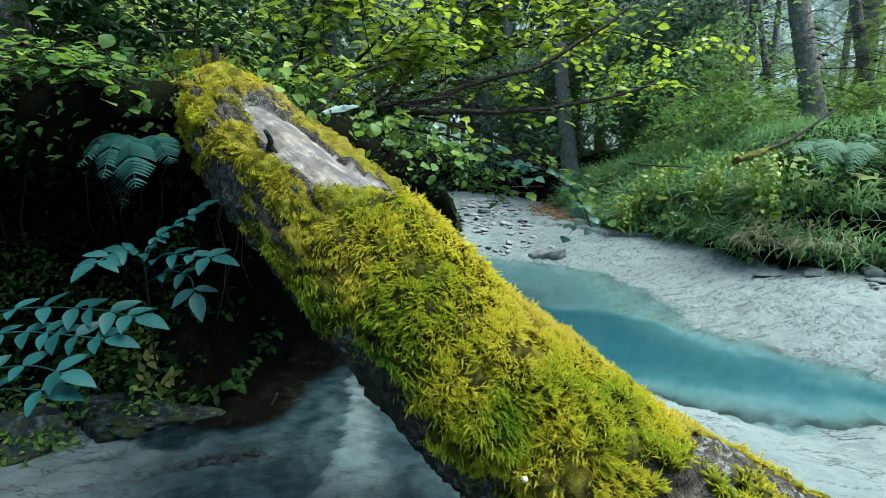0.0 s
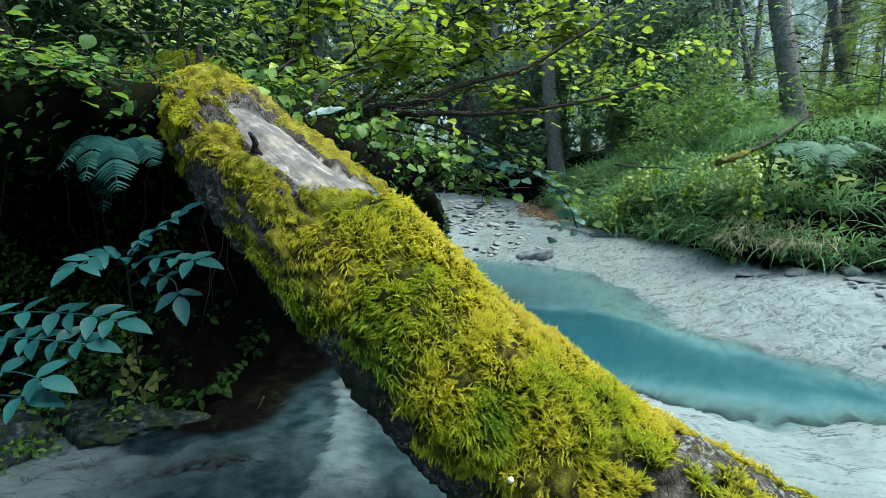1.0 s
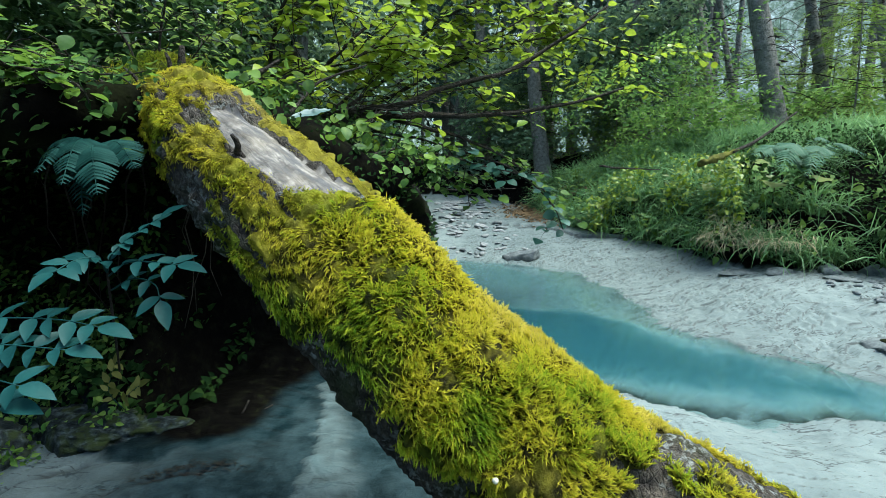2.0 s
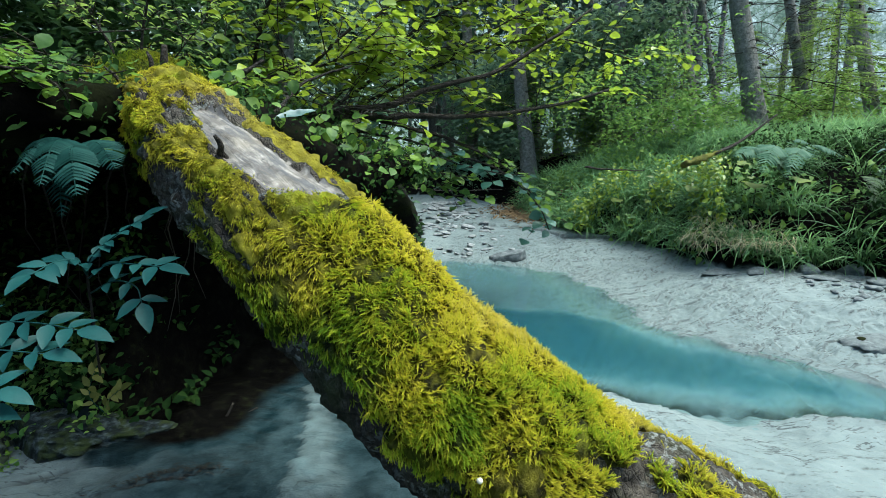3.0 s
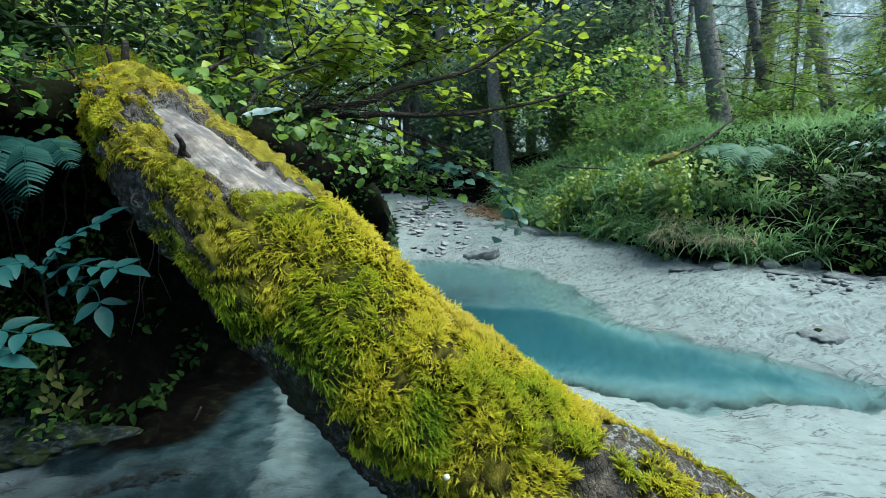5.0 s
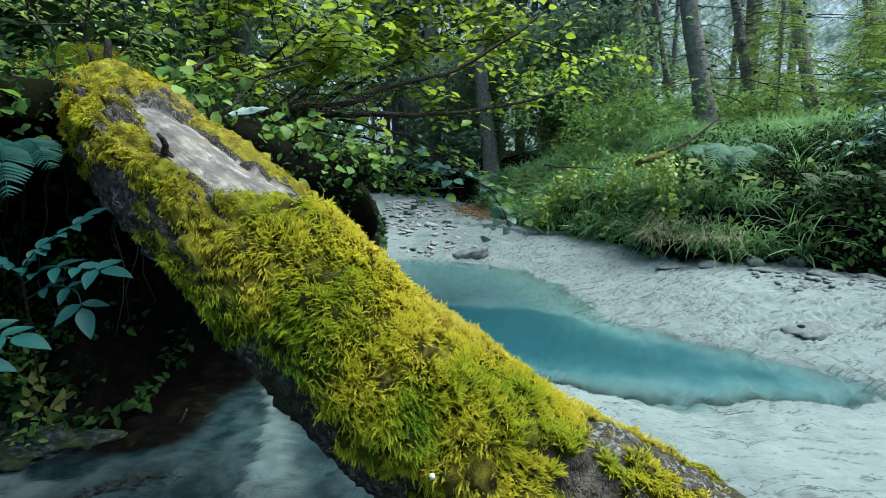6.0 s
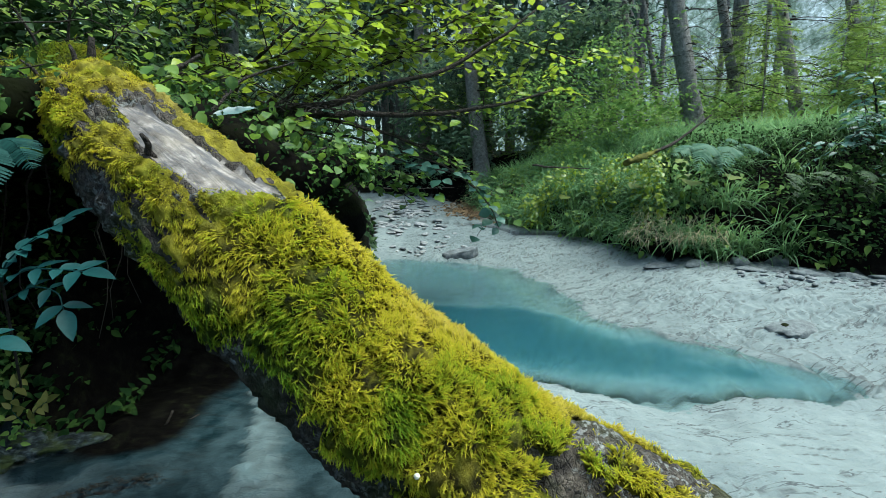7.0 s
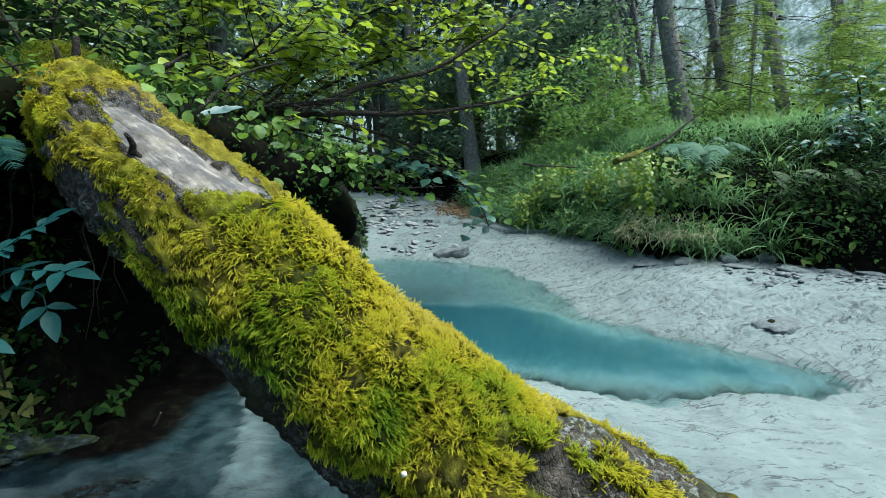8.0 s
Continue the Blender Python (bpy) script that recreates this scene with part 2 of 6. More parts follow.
def bark(name="bark", dark=(0.014, 0.013, 0.012), mid=(0.105, 0.10, 0.09), light=(0.27, 0.262, 0.24), scale=28.0, green=0.3, lichen=0.0):
    n = Nodes(name)
    pos = n.coords()
    rough = n.noise(scale, 6.0, 0.7)
    vor = n.add("TexVoronoi", 0, {"feature": "DISTANCE_TO_EDGE"}, Vector=n.add("Mapping", 0, Vector=pos, Scale=(1.0, 1.0, 0.45)), Scale=scale * 1.6)
    col = n.ramp(rough, [(0.3, dark), (0.52, mid), (0.75, light)])
    col = n.mix(n.ramp(n.noise(6.0, 4.0), [(0.5, (0, 0, 0)), (0.7, (green, green, green))]), col, (0.035, 0.05, 0.012))
    if lichen:
        spots = n.math("MULTIPLY", n.ramp(n.noise(62.0, 5.0, 0.65), [(0.51, (0, 0, 0)), (0.57, (1, 1, 1))]), n.ramp(n.noise(7.0, 2.0), [(0.45, (0, 0, 0)), (0.6, (lichen, lichen, lichen))]))
        col = n.mix(spots, col, (0.34, 0.37, 0.35))
        col = n.mix(n.ramp(n.noise(9.0, 3.0), [(0.6, (0, 0, 0)), (0.72, (0.4, 0.4, 0.4))]), col, (0.10, 0.085, 0.065))
    height = n.math("ADD", rough, n.math("MULTIPLY", n.math("MINIMUM", vor, 0.12), 1.6))
    return n.done(Base_Color=col, Roughness=0.85, Specular_IOR_Level=0.25, Normal=n.bump(height, 0.9, 0.025))


def bare_wood():
    n = Nodes("bare_wood")
    grain_axis = n.add("Mapping", 0, Vector=n.add("Attribute", 1, {"attribute_name": "grain"}), Scale=(9.0, 22.0, 1.0))
    grain = n.noise(1.0, 8.0, 0.66, grain_axis, 1.6)
    blot = n.noise(26.0, 5.0, 0.62)
    col = n.ramp(grain, [(0.28, (0.06, 0.054, 0.047)), (0.42, (0.14, 0.128, 0.112)), (0.56, (0.235, 0.216, 0.19)), (0.8, (0.41, 0.385, 0.345))])
    col = n.mix(n.ramp(blot, [(0.40, (0, 0, 0)), (0.58, (0.9, 0.9, 0.9))]), col, (0.075, 0.066, 0.056))
    col = n.mix(n.ramp(n.noise(48.0, 5.0, 0.7, None, 0.8), [(0.52, (0, 0, 0)), (0.66, (0.75, 0.75, 0.75))]), col, (0.035, 0.033, 0.033))
    slant = n.add("Mapping", 0, Vector=n.add("Attribute", 1, {"attribute_name": "grain"}), Scale=(11.0, 20.0, 1.0), Rotation=(0, 0, 0.4))
    col = n.mix(n.ramp(n.noise(1.4, 6.0, 0.66, slant, 0.8), [(0.46, (0, 0, 0)), (0.57, (0.85, 0.85, 0.85))]), col, (0.055, 0.056, 0.06))
    col = n.mix(n.ramp(n.noise(5.0, 3.0), [(0.5, (0, 0, 0)), (0.7, (0.6, 0.6, 0.6))]), col, (0.19, 0.155, 0.10))
    return n.done(Base_Color=col, Roughness=0.65, Specular_IOR_Level=0.25, Normal=n.bump(n.math("ADD", grain, n.math("MULTIPLY", blot, 0.4)), 0.6, 0.006))


def moss_green(name="moss_green", shade_mix=0.0):
    """Bright moss; the last argument mixes in a dull green, shade put into its colour."""
    n = Nodes(name)
    fac = n.math("ADD", n.math("MULTIPLY", n.attr("tint"), 0.85), n.math("MULTIPLY", n.noise(40.0, 2.0), 0.15))
    tip = n.ramp(fac, [(0.10, (0.17, 0.34, 0.022)), (0.32, (0.42, 0.56, 0.03)), (0.55, (0.78, 0.73, 0.055)), (0.74, (0.86, 0.77, 0.085)), (0.98, (0.88, 0.76, 0.19))])
    # brown roots, made darker still: shade between the shoots is in the colour
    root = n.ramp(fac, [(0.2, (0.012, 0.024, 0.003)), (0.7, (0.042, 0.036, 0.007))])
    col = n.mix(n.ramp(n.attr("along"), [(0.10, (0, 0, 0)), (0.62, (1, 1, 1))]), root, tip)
    if shade_mix:
        col = n.mix(shade_mix, col, (0.085, 0.105, 0.012))
    n.done(Base_Color=col, Roughness=0.6, Specular_IOR_Level=0.2, Normal=n.bump(n.noise(160.0, 3.0, 0.7), 1.0, 0.02))
    trans = n.add("BsdfTranslucent", 0, Color=col)
    shader = n.add("MixShader", 0, **{"0": 0.48, "1": n.bsdf.outputs[0], "2": trans})
    n.tree.links.new(shader, n.out.inputs[0])
    return n.mat


def stone(name, dark, mid, light, moss=0.0, rough=0.75, gloss=0.3, fine=1.0):
    n = Nodes(name)
    a = n.noise(9.0 * fine, 6.0, 0.65)
    col = n.ramp(a, [(0.3, dark), (0.5, mid), (0.72, light)])
    col = n.mix(n.ramp(n.noise(5.0 * fine, 4.0), [(0.48, (0, 0, 0)), (0.62, (moss, moss, moss))]), col, (0.035, 0.05, 0.010))
    return n.done(Base_Color=col, Roughness=rough, Specular_IOR_Level=gloss, Normal=n.bump(n.math("ADD", a, n.math("MULTIPLY", n.noise(60.0 * fine, 3.0), 0.3)), 0.6, 0.02))


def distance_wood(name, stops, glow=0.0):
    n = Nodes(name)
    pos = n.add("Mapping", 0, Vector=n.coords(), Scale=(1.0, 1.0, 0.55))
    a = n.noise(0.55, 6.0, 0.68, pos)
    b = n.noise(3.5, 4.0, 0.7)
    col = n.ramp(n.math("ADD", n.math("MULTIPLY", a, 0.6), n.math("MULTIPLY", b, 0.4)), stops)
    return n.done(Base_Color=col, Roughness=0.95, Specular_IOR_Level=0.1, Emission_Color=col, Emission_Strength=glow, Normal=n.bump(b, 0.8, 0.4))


SAND, WATER, BARK, WOOD, MOSS = sand_and_soil(), milky_water(), bark(dark=(0.008, 0.007, 0.006), mid=(0.05, 0.043, 0.034), light=(0.17, 0.15, 0.12), scale=46.0, green=0.7, lichen=0.55), bare_wood(), moss_green()
SPRUCE_BARK = bark("spruce_bark", (0.08, 0.08, 0.072), (0.19, 0.187, 0.168), (0.31, 0.305, 0.275), 22.0, 0.15)
TWIG = bark("twig_bark", (0.012, 0.010, 0.008), (0.03, 0.025, 0.02), (0.07, 0.06, 0.05), 60.0, 0.2)
ROCK = stone("grey_rock", (0.04, 0.048, 0.052), (0.10, 0.118, 0.122), (0.21, 0.225, 0.225), 0.0, 0.75, 0.3, 2.0)
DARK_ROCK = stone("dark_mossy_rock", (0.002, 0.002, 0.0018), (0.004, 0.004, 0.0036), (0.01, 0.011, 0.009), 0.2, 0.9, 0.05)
PALE_ROCK = stone("pale_stone", (0.09, 0.10, 0.104), (0.19, 0.205, 0.205), (0.32, 0.33, 0.32), 0.0, 0.6, 0.4, 2.0)
LEAF = leafy("hazel_leaf", (0.028, 0.075, 0.010), (0.13, 0.23, 0.02), (0.37, 0.47, 0.04), 0.36, 0.48, 0.5)
COOL_LEAF = leafy("bluish_leaf", (0.016, 0.062, 0.042), (0.045, 0.13, 0.09), (0.11, 0.23, 0.175), 0.4, 0.3, 0.45)
ASH_LEAF = leafy("ash_leaf", (0.005, 0.034, 0.033), (0.009, 0.052, 0.05), (0.016, 0.074, 0.07), 0.5, 0.2, 0.14)
FERN_LEAF = leafy("fern_leaf", (0.004, 0.025, 0.021), (0.010, 0.046, 0.039), (0.022, 0.075, 0.064), 0.65, 0.3, 0.08)
GRASS = leafy("bank_grass", (0.018, 0.068, 0.026), (0.08, 0.215, 0.07), (0.28, 0.46, 0.19), 0.55, 0.42, 0.25)
HERB = leafy("herb_leaf", (0.02, 0.065, 0.014), (0.065, 0.16, 0.03), (0.22, 0.32, 0.06), 0.6, 0.35, 0.2)
# DIM_HERB, SHADE_LEAF and MID_LEAF: darker leaf copies with shade put into the colour
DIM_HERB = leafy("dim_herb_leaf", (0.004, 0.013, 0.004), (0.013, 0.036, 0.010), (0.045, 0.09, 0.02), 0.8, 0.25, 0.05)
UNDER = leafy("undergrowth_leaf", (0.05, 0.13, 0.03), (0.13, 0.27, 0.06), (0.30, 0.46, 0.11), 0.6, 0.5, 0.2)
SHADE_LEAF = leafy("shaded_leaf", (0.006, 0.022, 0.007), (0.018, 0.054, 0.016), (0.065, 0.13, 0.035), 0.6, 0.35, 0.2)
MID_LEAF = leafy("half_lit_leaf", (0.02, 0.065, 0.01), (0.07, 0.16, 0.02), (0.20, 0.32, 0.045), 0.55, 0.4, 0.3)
NEEDLE = leafy("spruce_needles", (0.018, 0.045, 0.034), (0.042, 0.09, 0.068), (0.085, 0.145, 0.105), 0.6, 0.25, 0.2)
YOUNG = leafy("young_spruce_needles", (0.05, 0.10, 0.025), (0.15, 0.25, 0.05), (0.32, 0.44, 0.10), 0.6, 0.4, 0.2)
DRY = leafy("dry_grass", (0.20, 0.17, 0.09), (0.42, 0.37, 0.22), (0.62, 0.56, 0.38), 0.7, 0.2, 0.2)
# haze and pale sky gaps painted into a forest colour that glows slightly
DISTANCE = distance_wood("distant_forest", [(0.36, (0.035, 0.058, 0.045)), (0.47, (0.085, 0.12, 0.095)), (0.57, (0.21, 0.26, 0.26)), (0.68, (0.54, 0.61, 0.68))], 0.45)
# paler leaf copy with the haze of distance put into its colour
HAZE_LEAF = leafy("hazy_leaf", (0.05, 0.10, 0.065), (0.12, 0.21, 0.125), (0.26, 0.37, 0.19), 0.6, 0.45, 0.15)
SKY_BLOCKER = distance_wood("sky_blocker_green", [(0.36, (0.006, 0.012, 0.006)), (0.5, (0.02, 0.04, 0.015)), (0.7, (0.06, 0.10, 0.03))])
# ---- the stream bed, its banks and the land behind them, one sheet


def polygon_distance(x, y, poly):
    """Distance to a closed outline, positive inside."""
    p = np.array(poly, float)
    q = np.roll(p, -1, 0)
    best = np.full(x.shape, 1e9)
    inside = np.zeros(x.shape, bool)
    for (ax, ay), (bx, by) in zip(p, q):
        dx, dy = bx - ax, by - ay
        t = np.clip(((x - ax) * dx + (y - ay) * dy) / (dx * dx + dy * dy + 1e-12), 0, 1)
        best = np.minimum(best, np.hypot(x - ax - t * dx, y - ay - t * dy))
        cross = (ay > y) != (by > y)
        inside ^= cross & (x < (bx - ax) * (y - ay) / (by - ay + 1e-12) + ax)
    return np.where(inside, best, -best)


RIGHT_TOE = [(14, -2), (6, 1.7), (3.62, 2.58), (3.05, 3.27), (2.68, 3.48), (2.42, 3.74), (2.42, 4.4), (2.28, 4.9), (2.02, 5.5), (1.92, 6.2), (1.98, 8.0), (1.2, 10.5), (-1.4, 14), (-4, 17.5)]
LEFT_TOE = [(-8, 17), (-4.0, 13.6), (-1.2, 10.6), (0.1, 8), (0.25, 6.1), (0.0, 4.4), (-0.1, 3.2), (-0.26, 2.25), (-0.39, 1.88), (-0.44, 1.66), (-0.53, 1.46), (-0.76, 1.38), (-1.0, 1.46), (-1.25, 1.66), (-1.55, 1.55), (-2.5, 1.4), (-5, 0.9), (-14, -2)]
CHANNEL = [tuple(q) for q in np.vstack([spline(RIGHT_TOE, 90), spline(LEFT_TOE, 90), [(-14, -14), (14, -14)]])]
POOL = [tuple(q) for q in spline([(0.83, 1.84), (1.07, 1.67), (1.28, 1.605), (1.5, 1.555), (1.75, 1.525), (1.93, 1.52), (2.06, 1.58), (2.15, 1.68), (2.11, 1.82), (2.01, 1.98), (1.9, 2.12), (1.75, 2.29), (1.59, 2.56), (1.5, 2.9), (1.58, 3.2), (1.56, 3.9), (1.27, 4.55), (0.93, 4.86), (0.4, 5.1), (0.12, 4.75), (0.05, 4.0), (0.0, 3.2), (0.05, 2.6), (0.3, 2.1), (0.83, 1.84)], 140)]


def land(x, y):
    """Height of the ground, how much of it is soil, its wetness with painted shade, its lee darkening and pale streak.
    """
    x, y = np.asarray(x, float), np.asarray(y, float)
    shape = x.shape
    x, y = x.ravel(), y.ravel()
    wob = 0.05 * fbm(flat(x, y, 3.0), 3) + 0.02 * fbm(flat(x, y, 11.0), 2)
    dc = polygon_distance(x, y, CHANNEL) + wob * 0.8
    dp = polygon_distance(x, y, POOL) + 0.05 * fbm(flat(x, y, 5.0, 3.0), 3) + 0.02 * vnoise(flat(x, y, 22.0, 5.0))
    out = -dc
    # sand: a shelf that rises from the water, with scalloped ripples
    sand = 0.004 + 0.014 * step(2.4, 1.9, y) + (0.17 * step(0.0, 1.1, -dp) * step(0.7, 1.3, x + 0.2 * y) + 0.02 * step(0.0, 0.3, -dp)) + 0.012 * fbm(flat(x, y, 2.3), 3)
    sand += 0.03 * step(6.0, 10.0, y) * (y - 6)
    warp = 0.5 * fbm(flat(x, y, 3.1, 2.0), 3)
    ph = (x * 0.86 - y * 0.5) / 0.085 + 2.6 * warp
    ph = ph + 0.62 * np.abs(np.sin(math.pi * ((x * 0.5 + y * 0.86) / 0.15 + 0.7 * vnoise(flat(x, y, 2.0, 13.0)) + 0.5 * np.floor(ph))))
    saw = ph - np.floor(ph)
    scallop = (np.where(saw < 0.8, saw / 0.8, (1 - saw) / 0.2)) * step(-0.8, -0.1, vnoise(flat(x, y, 8.0, 9.0)))
    far_side = step(0.9, 1.3, x + 0.12 * y) * step(2.0, 2.3, y + 0.3 * x - 0.6) * step(6.2, 5.0, y)
    ph2 = (x * 0.25 + y * 0.97) / 0.085 + 1.6 * fbm(flat(x, y, 1.7, 7.0), 3)
    saw2 = ph2 - np.floor(ph2)
    lines = np.where(saw2 < 0.85, saw2 / 0.85, (1 - saw2) / 0.15) * step(-0.35, 0.2, vnoise(flat(x, y, 2.6, 4.0)))
    sand += 0.016 * scallop * far_side + 0.014 * lines * (1 - far_side) * step(0.5, 0.9, x)
    shore_band = step(0.34, 0.06, np.abs(dp + 0.06)) * step(2.0, 1.8, y)
    sand += 0.018 * (lines - 0.55) * shore_band
    sand -= 0.0035 * np.abs(fbm(flat(x, y, 18.0), 2)) * (1 - far_side * 0.5)
    # ripple lee sides darkened: their shadows and dark silt put into the colour
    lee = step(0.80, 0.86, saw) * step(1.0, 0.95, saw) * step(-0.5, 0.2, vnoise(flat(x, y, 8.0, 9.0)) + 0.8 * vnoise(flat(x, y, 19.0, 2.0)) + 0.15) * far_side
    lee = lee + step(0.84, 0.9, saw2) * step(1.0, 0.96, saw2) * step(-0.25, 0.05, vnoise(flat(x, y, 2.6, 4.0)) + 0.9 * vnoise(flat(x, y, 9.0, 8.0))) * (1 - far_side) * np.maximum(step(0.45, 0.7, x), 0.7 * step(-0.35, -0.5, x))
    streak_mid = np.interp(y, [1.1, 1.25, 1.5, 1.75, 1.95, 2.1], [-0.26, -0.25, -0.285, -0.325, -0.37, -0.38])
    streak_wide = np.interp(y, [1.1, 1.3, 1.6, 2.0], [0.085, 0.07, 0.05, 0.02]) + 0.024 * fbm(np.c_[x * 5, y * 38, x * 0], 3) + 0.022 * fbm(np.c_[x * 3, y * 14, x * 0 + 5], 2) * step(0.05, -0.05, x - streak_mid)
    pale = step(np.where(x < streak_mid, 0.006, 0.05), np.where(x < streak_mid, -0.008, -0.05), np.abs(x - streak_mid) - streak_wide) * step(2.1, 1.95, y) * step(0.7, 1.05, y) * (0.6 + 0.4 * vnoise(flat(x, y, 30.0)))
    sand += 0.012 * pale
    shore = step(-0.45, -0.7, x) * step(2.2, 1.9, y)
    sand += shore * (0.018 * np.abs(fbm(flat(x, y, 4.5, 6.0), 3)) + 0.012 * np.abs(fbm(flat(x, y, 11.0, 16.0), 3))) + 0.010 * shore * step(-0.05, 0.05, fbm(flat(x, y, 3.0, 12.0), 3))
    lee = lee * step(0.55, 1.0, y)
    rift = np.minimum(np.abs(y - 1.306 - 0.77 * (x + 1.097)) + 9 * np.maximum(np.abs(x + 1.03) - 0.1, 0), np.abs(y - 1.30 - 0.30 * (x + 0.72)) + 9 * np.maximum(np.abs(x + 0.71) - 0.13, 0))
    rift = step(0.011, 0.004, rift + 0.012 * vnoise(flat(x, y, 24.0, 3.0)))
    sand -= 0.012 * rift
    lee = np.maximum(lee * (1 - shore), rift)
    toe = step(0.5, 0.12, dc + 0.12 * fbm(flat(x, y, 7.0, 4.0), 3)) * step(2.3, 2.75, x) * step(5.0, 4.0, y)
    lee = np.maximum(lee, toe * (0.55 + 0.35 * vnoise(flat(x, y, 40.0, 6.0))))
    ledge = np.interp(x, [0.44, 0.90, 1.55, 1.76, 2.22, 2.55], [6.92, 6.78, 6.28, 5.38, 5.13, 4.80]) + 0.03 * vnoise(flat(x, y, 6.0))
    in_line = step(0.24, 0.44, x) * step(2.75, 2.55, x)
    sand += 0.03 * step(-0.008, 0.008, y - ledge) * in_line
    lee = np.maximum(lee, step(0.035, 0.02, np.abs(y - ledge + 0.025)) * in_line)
    # the pool's bed
    near_side = step(2.3, 1.75, y)
    edge = np.interp(x, [0.2, 1.06, 1.45, 2.0], [3.25, 3.03, 2.55, 2.2]) + 0.05 * fbm(flat(x, y, 4.0, 2.0), 2)
    ph3 = x / 0.115 + 0.9 * (y - 1.8) ** 2 * 6 + 0.5 * fbm(flat(x, y, 3.0, 6.0), 2)
    saw3 = ph3 - np.floor(ph3)
    crescent = np.where(saw3 < 0.82, saw3 / 0.82, (1 - saw3) / 0.18)
    tip = step(1.45, 1.85, x) * step(1.45, 1.6, y) * step(2.7, 2.2, y) * step(0.42, 0.2, np.abs(dp))
    sand += 0.022 * (crescent - 0.4) * tip * step(0.3, 0.05, -dp)
    lee = np.maximum(lee, 0.95 * tip * step(0.68, 0.80, saw3) * step(1.0, 0.94, saw3) * step(0.2, 0.05, -dp))
    bed = -0.45 * np.interp(y - edge, [-0.06, 0.10], [1.0, 0.30]) * (1 - np.exp(-np.maximum(dp, 0) ** 2 / (np.maximum(dp, 0) + 0.13 + 0.12 * near_side) / 0.26)) + 0.007 * lines * near_side + 0.016 * scallop * far_side + 0.03 * (crescent - 0.3) * tip + 0.006 * fbm(flat(x, y, 9.0), 2)
    low = np.where(dp > 0, np.minimum(bed, sand), sand)
    # the two banks
    left = x < np.interp(y, [-10, 1, 5, 8, 11, 15, 20], [0.2, 0.2, 0.3, 0.9, -0.2, -3.2, -8.0])
    d = np.maximum(out, 0)
    rise_r = 0.15 + 0.28 * step(0.0, 0.34, d) + 0.72 * step(-0.3, 1.9, d) + 0.045 * np.minimum(d, 30) + 0.07 * fbm(flat(x, y, 1.6), 3) * step(0.1, 0.6, d)
    deep = 0.42 * step(-1.05, -0.85, x) * step(4.0, 3.0, y)
    soft = np.interp(x, [-1.15, -0.85], [0.85, 0.33])
    e = np.maximum(d - deep, 0)
    rise_l = 0.03 + 0.10 * step(0.0, 0.08, e) + 0.95 * step(0.04, 1.0, e / soft) + 0.20 * step(0.8, 2.5, d) + 0.05 * np.minimum(d, 30) + 0.07 * fbm(flat(x, y, 2.6), 3) * step(0.05, 0.4, d)
    rise_l = np.where(y > 5, np.minimum(rise_l, 0.2 + 0.9 * step(0, 2.0, d) + 0.05 * d), rise_l)
    high = np.where(left, rise_l, rise_r) + 0.02 * fbm(flat(x, y, 9.0), 3) * step(0.0, 0.3, d)
    bank = step(-0.02, 0.05, out)
    z = low * (1 - bank) + np.maximum(high, low) * bank
    soil = step(0.0, 0.03, out + 0.03 * vnoise(flat(x, y, 14.0)))
    # darkens the sand under and beside the log: shade put into the colour
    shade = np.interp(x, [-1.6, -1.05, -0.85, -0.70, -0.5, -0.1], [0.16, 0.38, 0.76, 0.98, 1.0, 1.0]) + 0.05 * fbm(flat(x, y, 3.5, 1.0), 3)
    wet_and_shade = 0.09 * step(0.16, -0.02, -dp) * (1 - bank) + shade * step(0.35, 0.0, x + 0.3 * fbm(flat(x, y, 1.3, 8.0), 3) * step(1.0, 0.6, y)) * step(3.0, 2.2, y) * step(-1.4, -0.9, y) * step(0.14, 0.06, out) * (1 - pale)
    soil = np.maximum(soil, step(-1.0, -1.5, y + 0.5 * fbm(flat(x, y, 0.9, 3.0), 3)))
    return tuple(q.reshape(shape) for q in (z, soil, np.clip(wet_and_shade, 0, 1), np.clip(lee, 0, 1), np.clip(pale, 0, 1)))


def graded(*stretches):
    """Values from stretch to stretch (start, end, spacing)."""
    return np.unique(np.concatenate([np.arange(a, b, s) for a, b, s in stretches]).round(4))


gx = graded((-90, -14, 6), (-14, -4, 0.5), (-4, -1.8, 0.08), (-1.8, -0.65, 0.02), (-0.65, 0.1, 0.0115), (0.1, 0.6, 0.022), (0.6, 3.3, 0.0105), (3.3, 5, 0.05), (5, 14, 0.4), (14, 91, 6))
gy = graded((-90, -14, 6), (-14, -3, 0.6), (-3, 0.8, 0.1), (0.8, 1.0, 0.02), (1.0, 3.6, 0.0105), (3.6, 6.2, 0.02), (6.2, 10, 0.08), (10, 20, 0.35), (20, 91, 6))
X, Y = np.meshgrid(gx, gy)
Z, SOIL, WET_AND_SHADE, LEE, PALE = land(X, Y)
nx, ny = len(gx), len(gy)
i, j = np.meshgrid(np.arange(nx - 1), np.arange(ny - 1))
a = (j * nx + i).ravel()
ground = part("ground", mesh_of("ground", np.c_[X.ravel(), Y.ravel(), Z.ravel()], np.c_[a, a + 1, a + nx + 1, a + nx], True, bank=SOIL, wet_and_shade=WET_AND_SHADE, lee=LEE, pale=PALE), SAND)
tagged(ground, "pale rippled sand of a stream bed between dark soil banks", "ground", kind="structure")


def height(x, y):
    return land(np.asarray(x, float), np.asarray(y, float))[0]


